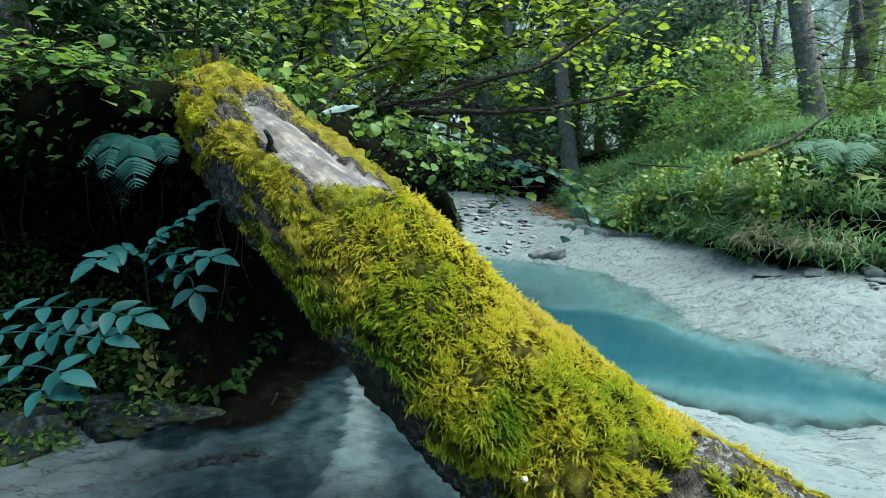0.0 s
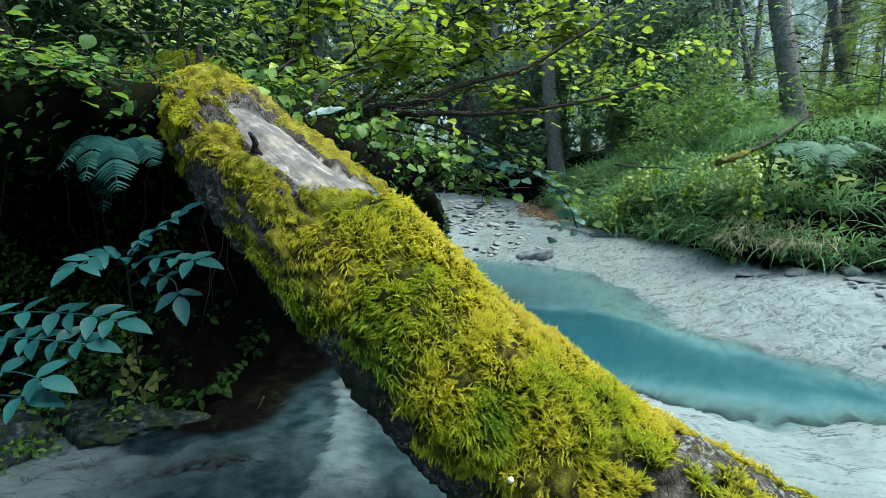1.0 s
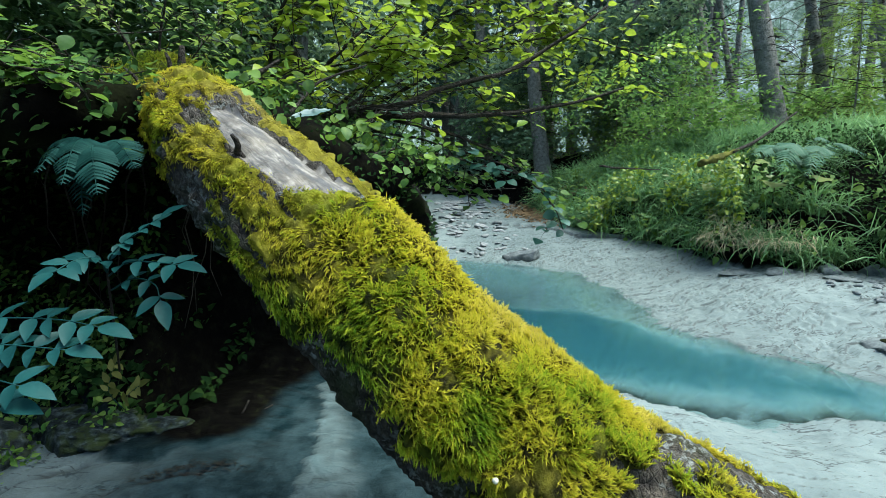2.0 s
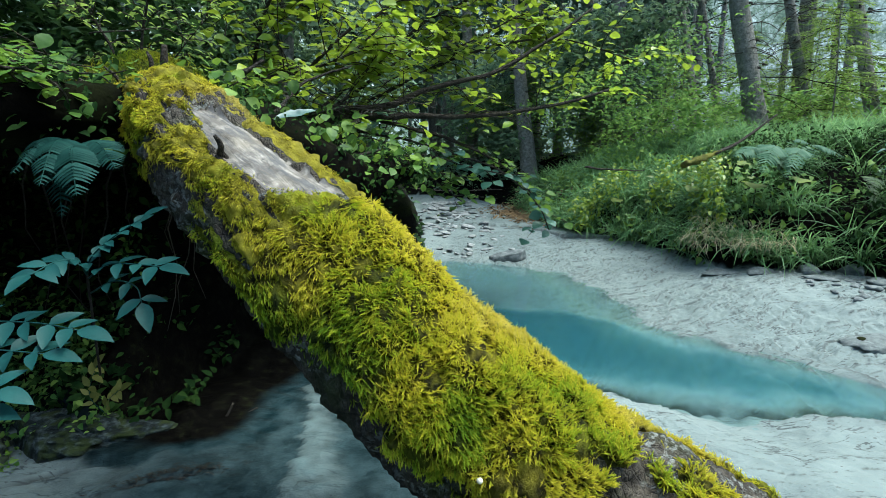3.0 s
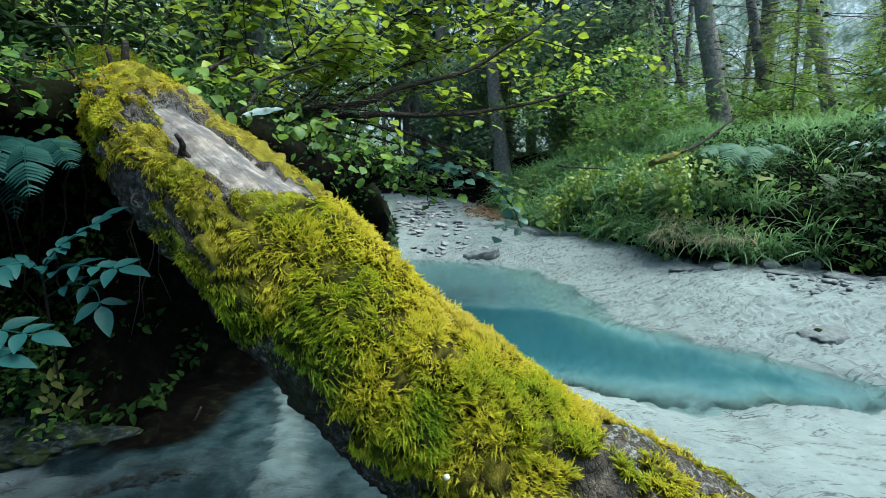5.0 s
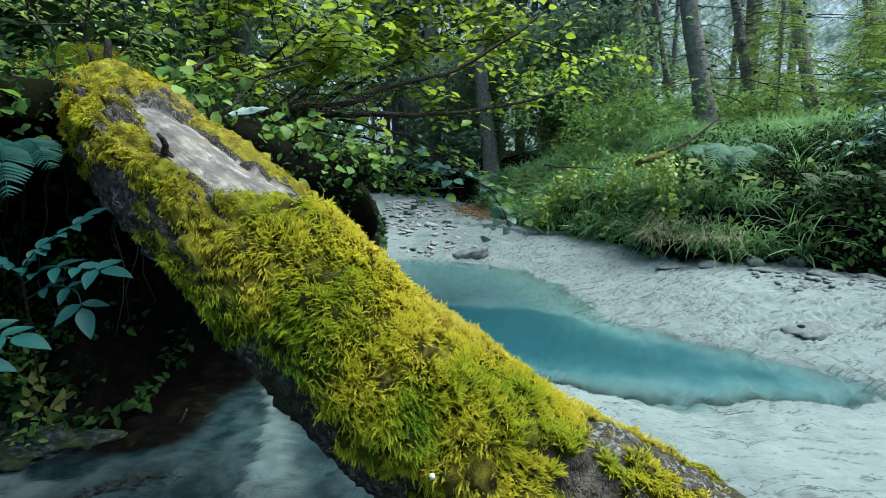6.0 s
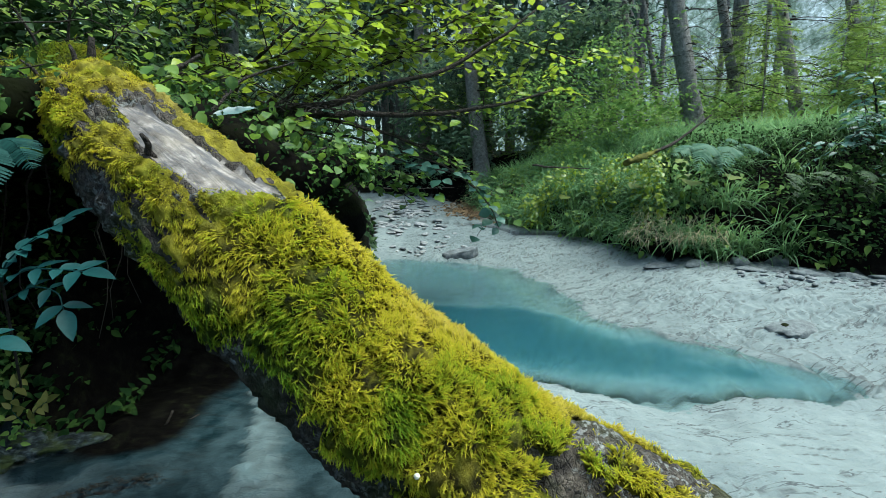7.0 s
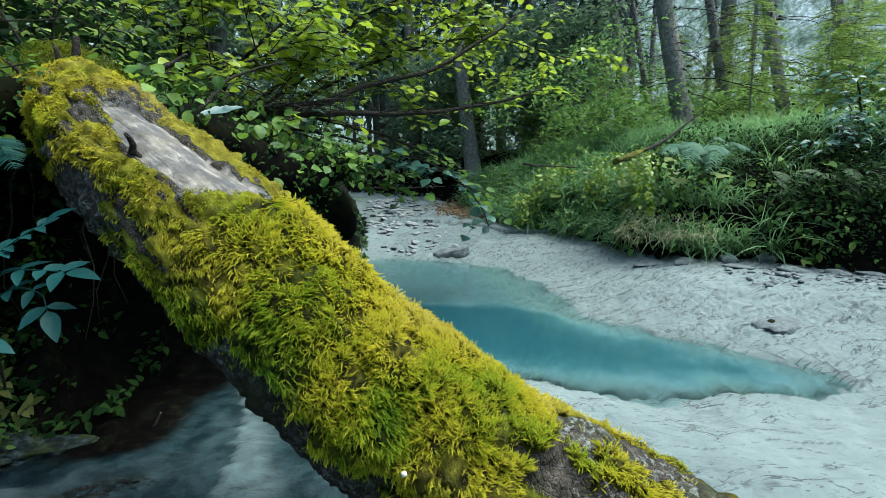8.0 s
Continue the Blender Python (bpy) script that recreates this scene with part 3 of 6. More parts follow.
# the pool: a level sheet, murkier where it is deeper
wx, wy = np.arange(-0.3, 2.6, 0.02), np.arange(1.2, 5.5, 0.02)
X, Y = np.meshgrid(wx, wy)
DEPTH = -height(X, Y)
MURK = (1 - np.exp(-np.maximum(DEPTH, 0) / 0.105)) * 0.97
i, j = np.meshgrid(np.arange(len(wx) - 1), np.arange(len(wy) - 1))
a = (j * len(wx) + i).ravel()
quads = np.c_[a, a + 1, a + len(wx) + 1, a + len(wx)]
quads = quads[DEPTH.ravel()[quads].max(1) > -0.004]
used, quads = np.unique(quads, return_inverse=True)
water = part("water", mesh_of("water", np.c_[X.ravel(), Y.ravel(), np.zeros(X.size)][used], quads.reshape(-1, 4), True, murk=MURK.ravel()[used], deep=np.clip(DEPTH.ravel()[used] / 0.36, 0, 1)), WATER)
tagged(water, "still milky turquoise water of a shallow stream pool", "water", kind="structure")

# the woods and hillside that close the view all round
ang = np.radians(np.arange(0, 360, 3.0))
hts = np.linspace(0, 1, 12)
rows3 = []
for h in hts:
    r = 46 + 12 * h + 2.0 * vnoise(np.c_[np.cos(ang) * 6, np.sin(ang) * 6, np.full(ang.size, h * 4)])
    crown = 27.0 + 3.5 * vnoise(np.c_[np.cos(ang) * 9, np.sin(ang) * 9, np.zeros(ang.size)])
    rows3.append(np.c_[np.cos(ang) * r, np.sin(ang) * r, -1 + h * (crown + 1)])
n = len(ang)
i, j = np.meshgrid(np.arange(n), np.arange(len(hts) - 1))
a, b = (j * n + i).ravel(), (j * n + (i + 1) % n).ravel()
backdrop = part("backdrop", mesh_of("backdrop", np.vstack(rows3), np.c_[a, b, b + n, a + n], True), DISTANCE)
tagged(backdrop, "hazy wooded hillside far behind the trees", "backdrop", kind="structure")

# unseen forest-coloured shell beside and behind the eye, added to darken the hollow
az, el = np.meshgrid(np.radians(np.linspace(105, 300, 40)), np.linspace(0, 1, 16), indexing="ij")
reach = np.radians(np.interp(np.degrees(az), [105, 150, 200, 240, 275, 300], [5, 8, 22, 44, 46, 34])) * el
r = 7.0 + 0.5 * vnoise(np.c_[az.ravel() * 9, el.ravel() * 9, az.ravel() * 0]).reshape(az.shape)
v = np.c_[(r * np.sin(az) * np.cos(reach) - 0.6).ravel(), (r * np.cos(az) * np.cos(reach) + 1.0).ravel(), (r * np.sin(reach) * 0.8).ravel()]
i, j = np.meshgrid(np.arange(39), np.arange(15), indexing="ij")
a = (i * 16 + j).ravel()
sky_blocker = part("backdrop", mesh_of("backdrop", v, np.c_[a, a + 1, a + 17, a + 16], True), SKY_BLOCKER)
tagged(sky_blocker, "unseen dark green shell added behind the near bank to block light", "backdrop", kind="structure")

# ---- the fallen trunk
AXIS = [(-1.161, 2.352, 1.10), (-0.908, 1.927, 1.092), (-0.670, 1.558, 1.076), (-0.473, 1.332, 0.931), (-0.209, 1.166, 0.717), (-0.005, 1.034, 0.524), (0.172, 0.940, 0.383), (0.341, 0.860, 0.268), (0.520, 0.790, 0.172), (0.840, 0.700, -0.020)]
GIRTH = [0.097, 0.103, 0.114, 0.142, 0.166, 0.170, 0.175, 0.185, 0.19, 0.19]
log_line = spline(np.c_[np.array(AXIS), np.array(GIRTH)], 400)
log_tan = unit(np.gradient(log_line[:, :3], axis=0))
log_up = unit(np.array([0, 0, 1.0]) - log_tan[:, 2:3] * log_tan)
log_side = np.cross(log_tan, log_up)


def on_log(s, deg, lift=0.0):
    """Place and outward direction on the trunk: s along it from its upper end, degrees from its top towards the open side."""
    s, th = np.atleast_1d(s).astype(float), np.radians(np.atleast_1d(deg).astype(float))
    f = np.clip(s, 0, 1) * 399
    i = np.minimum(f.astype(int), 398)
    f = (f - i)[:, None]
    q = log_line[i] * (1 - f) + log_line[i + 1] * f
    up = unit(log_up[i] * (1 - f) + log_up[i + 1] * f)
    side = unit(log_side[i] * (1 - f) + log_side[i + 1] * f)
    out = np.cos(th)[:, None] * up + np.sin(th)[:, None] * side
    body = q[:, 3] + body_relief(s, th)
    return q[:, :3] + out * (body + lift)[:, None] if np.ndim(lift) else q[:, :3] + out * (body + lift)[:, None], out


def body_relief(s, th):
    p = np.c_[s * 9, np.cos(th) * 2.2, np.sin(th) * 2.2]
    return 0.016 * fbm(p * 0.9, 2) + 0.005 * fbm(np.c_[s * 30, np.cos(th) * 9, np.sin(th) * 9], 3)


def wood_patch(s, deg):
    """How bare the trunk is: 1 in the long patch without bark."""
    low = np.interp(s, [0.308, 0.33, 0.376, 0.419, 0.44], [10, 4, 0, 0, -2])
    top = np.interp(s, [0.310, 0.335, 0.358, 0.386, 0.414, 0.430, 0.450], [20, 33, 40, 48, 43, 35, 8])
    edge = np.maximum(np.maximum(low - deg, deg - top), np.maximum(0.311 - s, s - 0.447) * 400)
    return step(2.5, -2.5, edge + 1.6 * vnoise(np.c_[s * 61, deg * 0.11, s * 0]) + 3.2 * fbm(np.c_[s * 23, deg * 0.09, s * 0 + 4], 3))


def moss_tint(s, deg, p):
    """From 0, lime green, to 1, straw yellow."""
    lime = np.exp(-(((s - 0.545) / 0.055) ** 2) - ((deg - 52) / 34) ** 2) + 0.6 * np.exp(-(((s - 0.64) / 0.05) ** 2) - ((deg - 65) / 26) ** 2)
    return 0.52 + 0.26 * step(22, -14, deg) - 0.38 * lime - 0.16 * step(74, 98, deg) - 0.30 * step(0.24, 0.17, s) + 0.12 * step(0.44, 0.40, s) + 0.30 * fbm(p * 7.0 + 3.0, 3)


def moss_cover(s, deg):
    """How thick the moss grows, 0 to 1."""
    p = np.c_[s * 16, np.cos(np.radians(deg)) * 3, np.sin(np.radians(deg)) * 3]
    big, small = fbm(p, 3), fbm(p * 3.2 + 5, 2)
    low_edge = 88 + 12 * big + 16 * step(0.47, 0.42, s) + 16 * small
    cover = step(8, -8, deg - low_edge) * step(-82, -60, deg)
    ragged = step(-0.30, 0.14, big + 0.7 * small + 0.22 + 0.4 * step(0.33, 0.29, s) + 0.35 * step(50, 70, deg))
    cover *= np.where(s < 0.45, ragged, 1.0)
    wave = s + 0.00022 * deg + 0.006 * small
    ring = step(0.012, 0.006, np.abs(wave - 0.302)) + 0.9 * step(0.006, 0.003, np.abs(wave - 0.268)) + 0.8 * step(0.007, 0.004, np.abs(wave - 0.338))
    cover *= 1 - np.clip(ring, 0, 0.8) * step(-0.3, 0.1, big + 0.1) * step(0.36, 0.35, s) * step(95, 80, deg)
    cover *= 1 - 0.7 * step(0.40, 0.36, s) * step(70, 90, deg + 14 * small) * step(-0.35, 0.1, 0.15 - big)
    dark_bark = step(0.375, 0.40, s) * step(0.485, 0.455, s) * step(44, 58, deg)
    cover *= 1 - dark_bark * step(-0.35, 0.05, -0.06 - small - 0.5 * big)
    cover *= np.where((s > 0.30) & (s < 0.455), 1 - step(-6, -1, deg) * step(14, 8, deg) - 0.5 * step(2, -6, deg) * step(-0.3, 0.2, small), 1.0)
    foot = step(-0.006, 0.012, s - 0.735 - (45 - deg) * 0.0007 + 0.012 * small) * step(-32, -24, deg) * step(56, 46, deg)
    cover *= 1 - foot * step(-0.3, 0.1, 0.42 - big - 0.6 * small)
    for cs, cd, r in ((0.707, 18, 0.6), (0.614, 4, 0.7), (0.486, 6, 0.5)):
        cover *= 1 - 0.9 * step(r + 0.25, r - 0.35, np.hypot((s - cs) / 0.011, (deg - cd) / 7) + 0.5 * small)
    cover *= 1 - wood_patch(s, deg)
    cover = np.maximum(cover, 0.24 * step(1.3, 0.6, np.hypot((s - 0.391) / 0.007, (deg - 9) / 4) + 0.4 * small))
    return np.clip(cover, 0, 1)


log = thing("fallen_log", (0.2, 1.0, 0.0), "fallen moss-covered log leaning from the bank into the sand", "fallen log")
log_at = Matrix.Translation((-0.2, -1.0, 0.0))


def log_part(name, me, material, label=""):
    me.transform(log_at)
    return part(name, me, material, log, label)


S, D = np.meshgrid(np.linspace(0, 1, 330), np.arange(0, 360, 3.0), indexing="ij")
D2 = np.where(D > 180, D - 360, D)
cov = moss_cover(S.ravel(), D2.ravel())
wood = wood_patch(S.ravel(), D2.ravel())
place, out = on_log(S.ravel(), D2.ravel(), np.zeros(S.size))
barkness = 0.010 * fbm(place * 48, 3) + 0.010 * np.abs(fbm(place * 20, 2)) - 0.008 * step(0.12, 0.0, np.abs(vnoise(place * 33 + 4)))
place = place + out * (barkness * (1 - wood) - 0.012 * wood)[:, None]
nd = S.shape[1]
i, j = np.meshgrid(np.arange(S.shape[0] - 1), np.arange(nd), indexing="ij")
a, b = (i * nd + j).ravel(), (i * nd + (j + 1) % nd).ravel()
quads = np.c_[a, a + nd, b + nd, b]
is_wood = (wood[quads].mean(1) > 0.5) & (np.abs(S.ravel()[quads].mean(1) - 0.388) < 0.07)
for label, pick, material in (("bark", ~is_wood, BARK), ("bare_wood", is_wood, WOOD)):
    used, f = np.unique(quads[pick], return_inverse=True)
    me = mesh_of(label, place[used], f.reshape(-1, 4), True)
    me.attributes.new("grain", "FLOAT_VECTOR", "POINT").data.foreach_set("vector", np.c_[S.ravel()[used] * 2.4, np.radians(D2.ravel()[used]) * 0.2, np.zeros(len(used))].astype(np.float32).ravel())
    log_part(label, me, material, "pale weathered wood laid bare where bark fell off" if material is WOOD else "rough dark grey bark")

# moss: a low cushion under thousands of feathery shoots
thick = 0.016 * cov * (0.7 + 0.5 * fbm(place * 14, 2)) - 0.006 * (1 - cov)
cushion = place + out * thick[:, None]
keep = cov[quads].max(1) > 0.25
used, f = np.unique(quads[keep], return_inverse=True)
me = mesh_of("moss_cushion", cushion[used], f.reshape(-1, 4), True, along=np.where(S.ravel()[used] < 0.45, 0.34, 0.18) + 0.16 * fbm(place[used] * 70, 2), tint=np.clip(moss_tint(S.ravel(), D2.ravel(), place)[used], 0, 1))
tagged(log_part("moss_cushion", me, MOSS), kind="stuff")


def moss_form(seed):
    """A plump moss strand: two crossed arched blades, set with short side leaves."""
    rng = np.random.RandomState(seed)
    v, (f3, f4), al = blade_form(0.13, 4, rng.uniform(0.15, 0.7), 0.5)
    w = v.copy()
    for q in range(4):
        mid, half = (v[2 * q] + v[2 * q + 1]) / 2, (v[2 * q + 1, 0] - v[2 * q, 0]) / 2
        w[2 * q], w[2 * q + 1] = mid - [0, 0, half], mid + [0, 0, half]
    vs, t3, t4, als = [v, w], [f3, f3 + len(v)], [f4, f4 + len(v)], [al, al]
    n = 2 * len(v)
    for q in range(7):
        t = 0.12 + 0.8 * (q + rng.uniform(-0.3, 0.3)) / 7
        k = t * 4
        i0 = min(int(k), 3)
        c0, c1 = (v[2 * i0] + v[2 * i0 + 1]) / 2, (v[2 * i0 + 2] + v[min(2 * i0 + 3, 8)]) / 2 if i0 < 3 else v[8]
        base = c0 + (c1 - c0) * (k - i0)
        side = 1 if q % 2 else -1
        reach = rng.uniform(0.09, 0.15) * (1.2 - t * 0.6) * (1.9 if q == 4 else 1.0)
        tipv = base + np.array([side * reach, reach * rng.uniform(0.5, 1.2), rng.uniform(-0.08, 0.12)])
        vs.append(np.array([base + [0, -0.03, 0], base + [0, 0.05, 0.01], tipv]))
        t3.append(np.array([[n, n + 1, n + 2]]))
        als.append([t, t, min(t + 0.25, 1)])
        n += 3
    return np.vstack(vs), [np.vstack(t3), np.vstack(t4)], np.concatenate(als)


rng = np.random.RandomState(4)
m = 178000
ms, md = np.concatenate([rng.uniform(0.08, 0.93, m - 38000), rng.uniform(0.12, 0.45, 38000)]), rng.uniform(-58, 116, m)
mc = moss_cover(ms, md)
girth = np.interp(ms, np.linspace(0, 1, 10), GIRTH)
gp = on_log(ms, md, np.zeros(m))[0]
tufts = 0.8 * fbm(gp * 58 + 2.0, 2) + 0.3 * fbm(gp * 13, 2)
ok = (rng.uniform(0, 1, m) < mc * (0.62 + 0.38 * step(-0.45, 0.10, tufts))) & (rng.uniform(0, 0.2, m) < girth)
ms, md, mc = ms[ok], md[ok], mc[ok]
mp, mo = on_log(ms, md, np.zeros(len(ms)))
clump = np.clip(tufts[ok], -0.8, 0.8)
mp = mp + mo * (0.003 + 0.007 * mc + 0.010 * clump + 0.009 * np.exp(-(((ms - 0.69) / 0.05) ** 2) - ((md + 8) / 30) ** 2))[:, None]
down = np.tile([0, 0, -1.0], (len(ms), 1))
drop = step(25, 95, md)[:, None]
along_log = unit(np.gradient(log_line[:, :3], axis=0))[np.minimum((ms * 399).astype(int), 399)]
lean = unit(np.c_[vnoise(mp * 19 + 3), vnoise(mp * 19 + 31), vnoise(mp * 19 + 57)])
way = unit(mo * (0.85 - 0.35 * drop) + along_log * 0.08 + down * (0.10 + 0.62 * drop) + lean * 0.55 + rng.normal(0, 0.34, (len(ms), 3)))
way = unit(way + mo * np.maximum(0, 0.12 - (way * mo).sum(1))[:, None])
size = (0.015 + 0.015 * rng.uniform(0, 1, len(ms)) ** 1.5 + 0.006 * clump + 0.006 * drop[:, 0] * step(0.5, 0.6, ms)) * (0.6 + 0.4 * mc) * np.where(ms < 0.45, np.where(md > 60, 0.78, 0.46), 1.0) * np.where((ms < 0.455) & (ms > 0.3) & (md < 14), 0.6, 1.0)
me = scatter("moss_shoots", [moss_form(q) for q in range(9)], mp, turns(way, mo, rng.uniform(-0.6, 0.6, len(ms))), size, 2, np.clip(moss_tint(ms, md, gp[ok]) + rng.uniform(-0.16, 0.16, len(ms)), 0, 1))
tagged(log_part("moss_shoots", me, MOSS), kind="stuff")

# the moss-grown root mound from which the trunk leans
# darker copy of the log's moss, the mound's shade put into its colour
SHADED_MOSS = moss_green("shaded_moss", 0.5)
HUMP_AT = np.array([-1.10, 2.36, 1.16])
u, w = np.meshgrid(np.linspace(0, 2 * math.pi, 61)[:-1], np.linspace(0.0, 1.0, 26), indexing="ij")
profile = np.c_[(np.cos(u) * np.sin(w * 1.9)).ravel() * 0.34, (np.sin(u) * np.sin(w * 1.9)).ravel() * 0.30, np.cos(w * 1.9).ravel() * 0.235]
profile *= (1 + 0.22 * fbm(profile * 6 + 3, 3))[:, None]
i, j = np.meshgrid(np.arange(60), np.arange(25), indexing="ij")
a, b = (i * 26 + j).ravel(), ((i + 1) % 60 * 26 + j).ravel()
mound = thing("root_mound", tuple(HUMP_AT), "mound of roots and soil grown over with shade-darkened moss", "mound")
part("body", mesh_of("body", profile, np.c_[a, b, b + 1, a + 1], True, along=np.full(len(profile), 0.2), tint=np.full(len(profile), 0.3)), SHADED_MOSS, mound)
rng = np.random.RandomState(14)
pick = rng.randint(0, len(profile), 7500)
mp2 = profile[pick] + rng.normal(0, 0.012, (7500, 3))
mo2 = unit(mp2 / [0.34, 0.30, 0.235])
way2 = unit(mo2 * 0.6 + rng.normal(0, 0.4, mp2.shape) + [0, -0.1, -0.15])
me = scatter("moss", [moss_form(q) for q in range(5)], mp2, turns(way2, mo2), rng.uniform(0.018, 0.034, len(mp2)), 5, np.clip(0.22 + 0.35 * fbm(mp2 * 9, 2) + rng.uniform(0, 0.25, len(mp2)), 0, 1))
tagged(part("moss", me, SHADED_MOSS, mound), kind="stuff")
for (x, y, z), (dx, dy, dz), r in (((0.15, -0.2, 0.12), (0.012, 0, 0.13), 0.016), ((-0.18, -0.2, 0.10), (-0.05, 0.02, 0.12), 0.010), ((-0.22, -0.24, 0.0), (-0.06, -0.02, 0.07), 0.012)):
    v, f = tube(np.array([(x + dx * q, y + dy * q, z + dz * q) for q in np.linspace(-0.3, 1, 7)]), r * np.linspace(1.2, 0.7, 7), 8, 0.3, 50)
    part("snag", mesh_of("snag", v, f), TWIG, mound, "short dead snag standing in the moss")

# stubs of broken branches and twigs that stand on the trunk
for s, deg, length, thick, tilt in ((0.377, 49, 0.056, 0.0072, 0.1), (0.2, 16, 0.075, 0.008, 0.2), (0.2, 60, 0.07, 0.005, -0.5), (0.25, 88, 0.05, 0.011, -0.2)):
    p, o = on_log(s, deg)
    axis = unit(o[0] + np.array([tilt * 0.4, 0, 0.7]))
    line = np.array([p[0] - o[0] * 0.02 + axis * length * q + np.array([0.004 * math.sin(9 * q), 0, 0]) for q in np.linspace(0, 1.25, 6)])
    v, f = tube(line, thick * np.array([1.3, 1.1, 1.0, 0.9, 0.75, 0.45]), 9, 0.35, 60)
    log_part("branch_stub", mesh_of("branch_stub", v, f), TWIG, "short broken dark branch stub")

# ---- rocks and stones


def boulder(seed, squash=(1, 1, 1), rough=0.25, detail=3, cuts=5):
    bm = bmesh.new()
    bmesh.ops.create_icosphere(bm, subdivisions=detail, radius=1.0)
    bm.verts.ensure_lookup_table()
    p = np.array([v.co[:] for v in bm.verts])
    r = 1 + rough * fbm(p * 1.3 + seed * 7.7, 3) + 0.06 * fbm(p * 6 + seed, 2) + (0.05 * fbm(p * 15 + seed, 3) if detail > 4 else 0)
    p = p * r[:, None]
    rng = np.random.RandomState(seed)
    for q in range(cuts):  # flat broken faces
        nrm = unit(rng.normal(0, 1, 3))
        over = np.maximum(p @ nrm - rng.uniform(0.62, 0.85), 0)
        p -= over[:, None] * nrm * 0.85
    p *= np.array(squash)
    for v, q in zip(bm.verts, p):
        v.co = q
    me = bpy.data.meshes.new("stone")
    bm.to_mesh(me)
    bm.free()
    me.polygons.foreach_set("use_smooth", np.ones(len(me.polygons), bool))
    return me


def lay(name, me, material, place, scale, turn, label, category="stone", group=""):
    ob = new(name, me)
    if not me.materials:
        me.materials.append(material)
    ob.location, ob.scale, ob.rotation_euler = place, scale, turn
    return tagged(ob, label, category, group)


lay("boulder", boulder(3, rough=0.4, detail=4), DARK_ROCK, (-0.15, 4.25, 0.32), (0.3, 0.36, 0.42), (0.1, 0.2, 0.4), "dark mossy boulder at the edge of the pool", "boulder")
lay("boulder", boulder(8, rough=0.4, detail=4), DARK_ROCK, (-0.42, 3.6, 0.55), (0.35, 0.45, 0.45), (0.1, -0.2, 1.4), "near-black boulder under the bush", "boulder")
lay("rock_ledge", boulder(21, rough=0.65, detail=5, cuts=2), stone("ledge_rock", (0.003, 0.004, 0.004), (0.014, 0.02, 0.021), (0.08, 0.105, 0.11), 0.6, 0.9, 0.1, 4.0), (-1.02, 1.56, 0.07), (0.20, 0.10, 0.06), (0.05, 0.12, 0.05), "low grey rock ledge with mossy patches at the sand", "rock")
lay("mossy_rock", boulder(24, rough=0.4, detail=5, cuts=4), stone("wet_rock", (0.004, 0.006, 0.006), (0.02, 0.028, 0.028), (0.12, 0.15, 0.15), 0.8, 0.8, 0.2, 4.0), (-1.36, 1.42, 0.04), (0.24, 0.15, 0.10), (0.0, 0.1, 0.3), "dark wet mossy rock at the edge of the sand", "rock")
lay("stone", boulder(5, rough=0.3, detail=4, cuts=16), ROCK, (1.06, 4.93, 0.02), (0.24, 0.13, 0.10), (0.1, -0.30, -0.3), "dark grey angular stone at the edge of the pool")
SLAB = stone("slab_rock", (0.04, 0.052, 0.054), (0.09, 0.108, 0.11), (0.15, 0.175, 0.172), 0.0, 0.75, 0.3, 3.0)
lay("stone", boulder(52, rough=0.35, detail=4, cuts=4), SLAB, (2.30, 2.16, float(height(2.30, 2.16)) - 0.022), (0.135, 0.11, 0.042), (0.0, 0.0, -0.2), "grey slab half sunk in the sand at the water")
# black lump that stands in for the shaded hole beside the slab
lay("stone", boulder(16, rough=0.2), DARK_ROCK, (2.255, 2.19, float(height(2.255, 2.19)) + 0.012), (0.022, 0.020, 0.014), (0.2, 0.05, 0.3), "black lump added for the dark hole beside a grey slab")
for q, (x, y, w, d, h) in enumerate(((2.36, 3.48, 0.15, 0.08, 0.028), (2.58, 3.35, 0.13, 0.07, 0.03), (2.86, 3.25, 0.09, 0.07, 0.055), (3.10, 3.15, 0.09, 0.07, 0.065), (3.00, 2.80, 0.12, 0.07, 0.03), (3.20, 2.67, 0.08, 0.07, 0.034), (3.42, 2.63, 0.10, 0.07, 0.03), (2.76, 3.02, 0.10, 0.06, 0.022))):
    lay("stone", boulder(60 + q, rough=0.25, detail=3, cuts=6), SLAB, (x, y, float(height(x, y)) + h * 0.12), (w, d, h), (0.05, -0.05, 0.4 * q), "rounded grey stone at the toe of the grassy bank", group="stones at the bank toe")

stones = [boulder(s, (1, 0.75, 0.26), 0.3, 3, 9) for s in range(30, 36)]
for q, me in enumerate(stones):
    me.materials.append(PALE_ROCK if q else ROCK)
debris = [boulder(s, (1, 0.6, 0.35), 0.3, 2, 7) for s in range(40, 43)]
for q, me in enumerate(debris):
    me.materials.append(ROCK)
rng = np.random.RandomState(8)
for q in range(150):
    y = rng.uniform(5.1, 9.5)
    x = rng.uniform(0.25, 1.15) + 0.1 * rng.normal()
    w = rng.uniform(0.03, 0.085) * (0.75 + 0.12 * (y - 5)) * (1.7 if q % 11 == 0 else 1)
    z = float(height(x, y))
    lay("stone", stones[q % 6], None, (x, y, z + 0.12 * w), (w, w, w), (rng.uniform(-0.2, 0.2), rng.uniform(-0.2, 0.2), rng.uniform(0, 6)), "flat pale grey stone in the stream bed", group="stones of the stream bed")
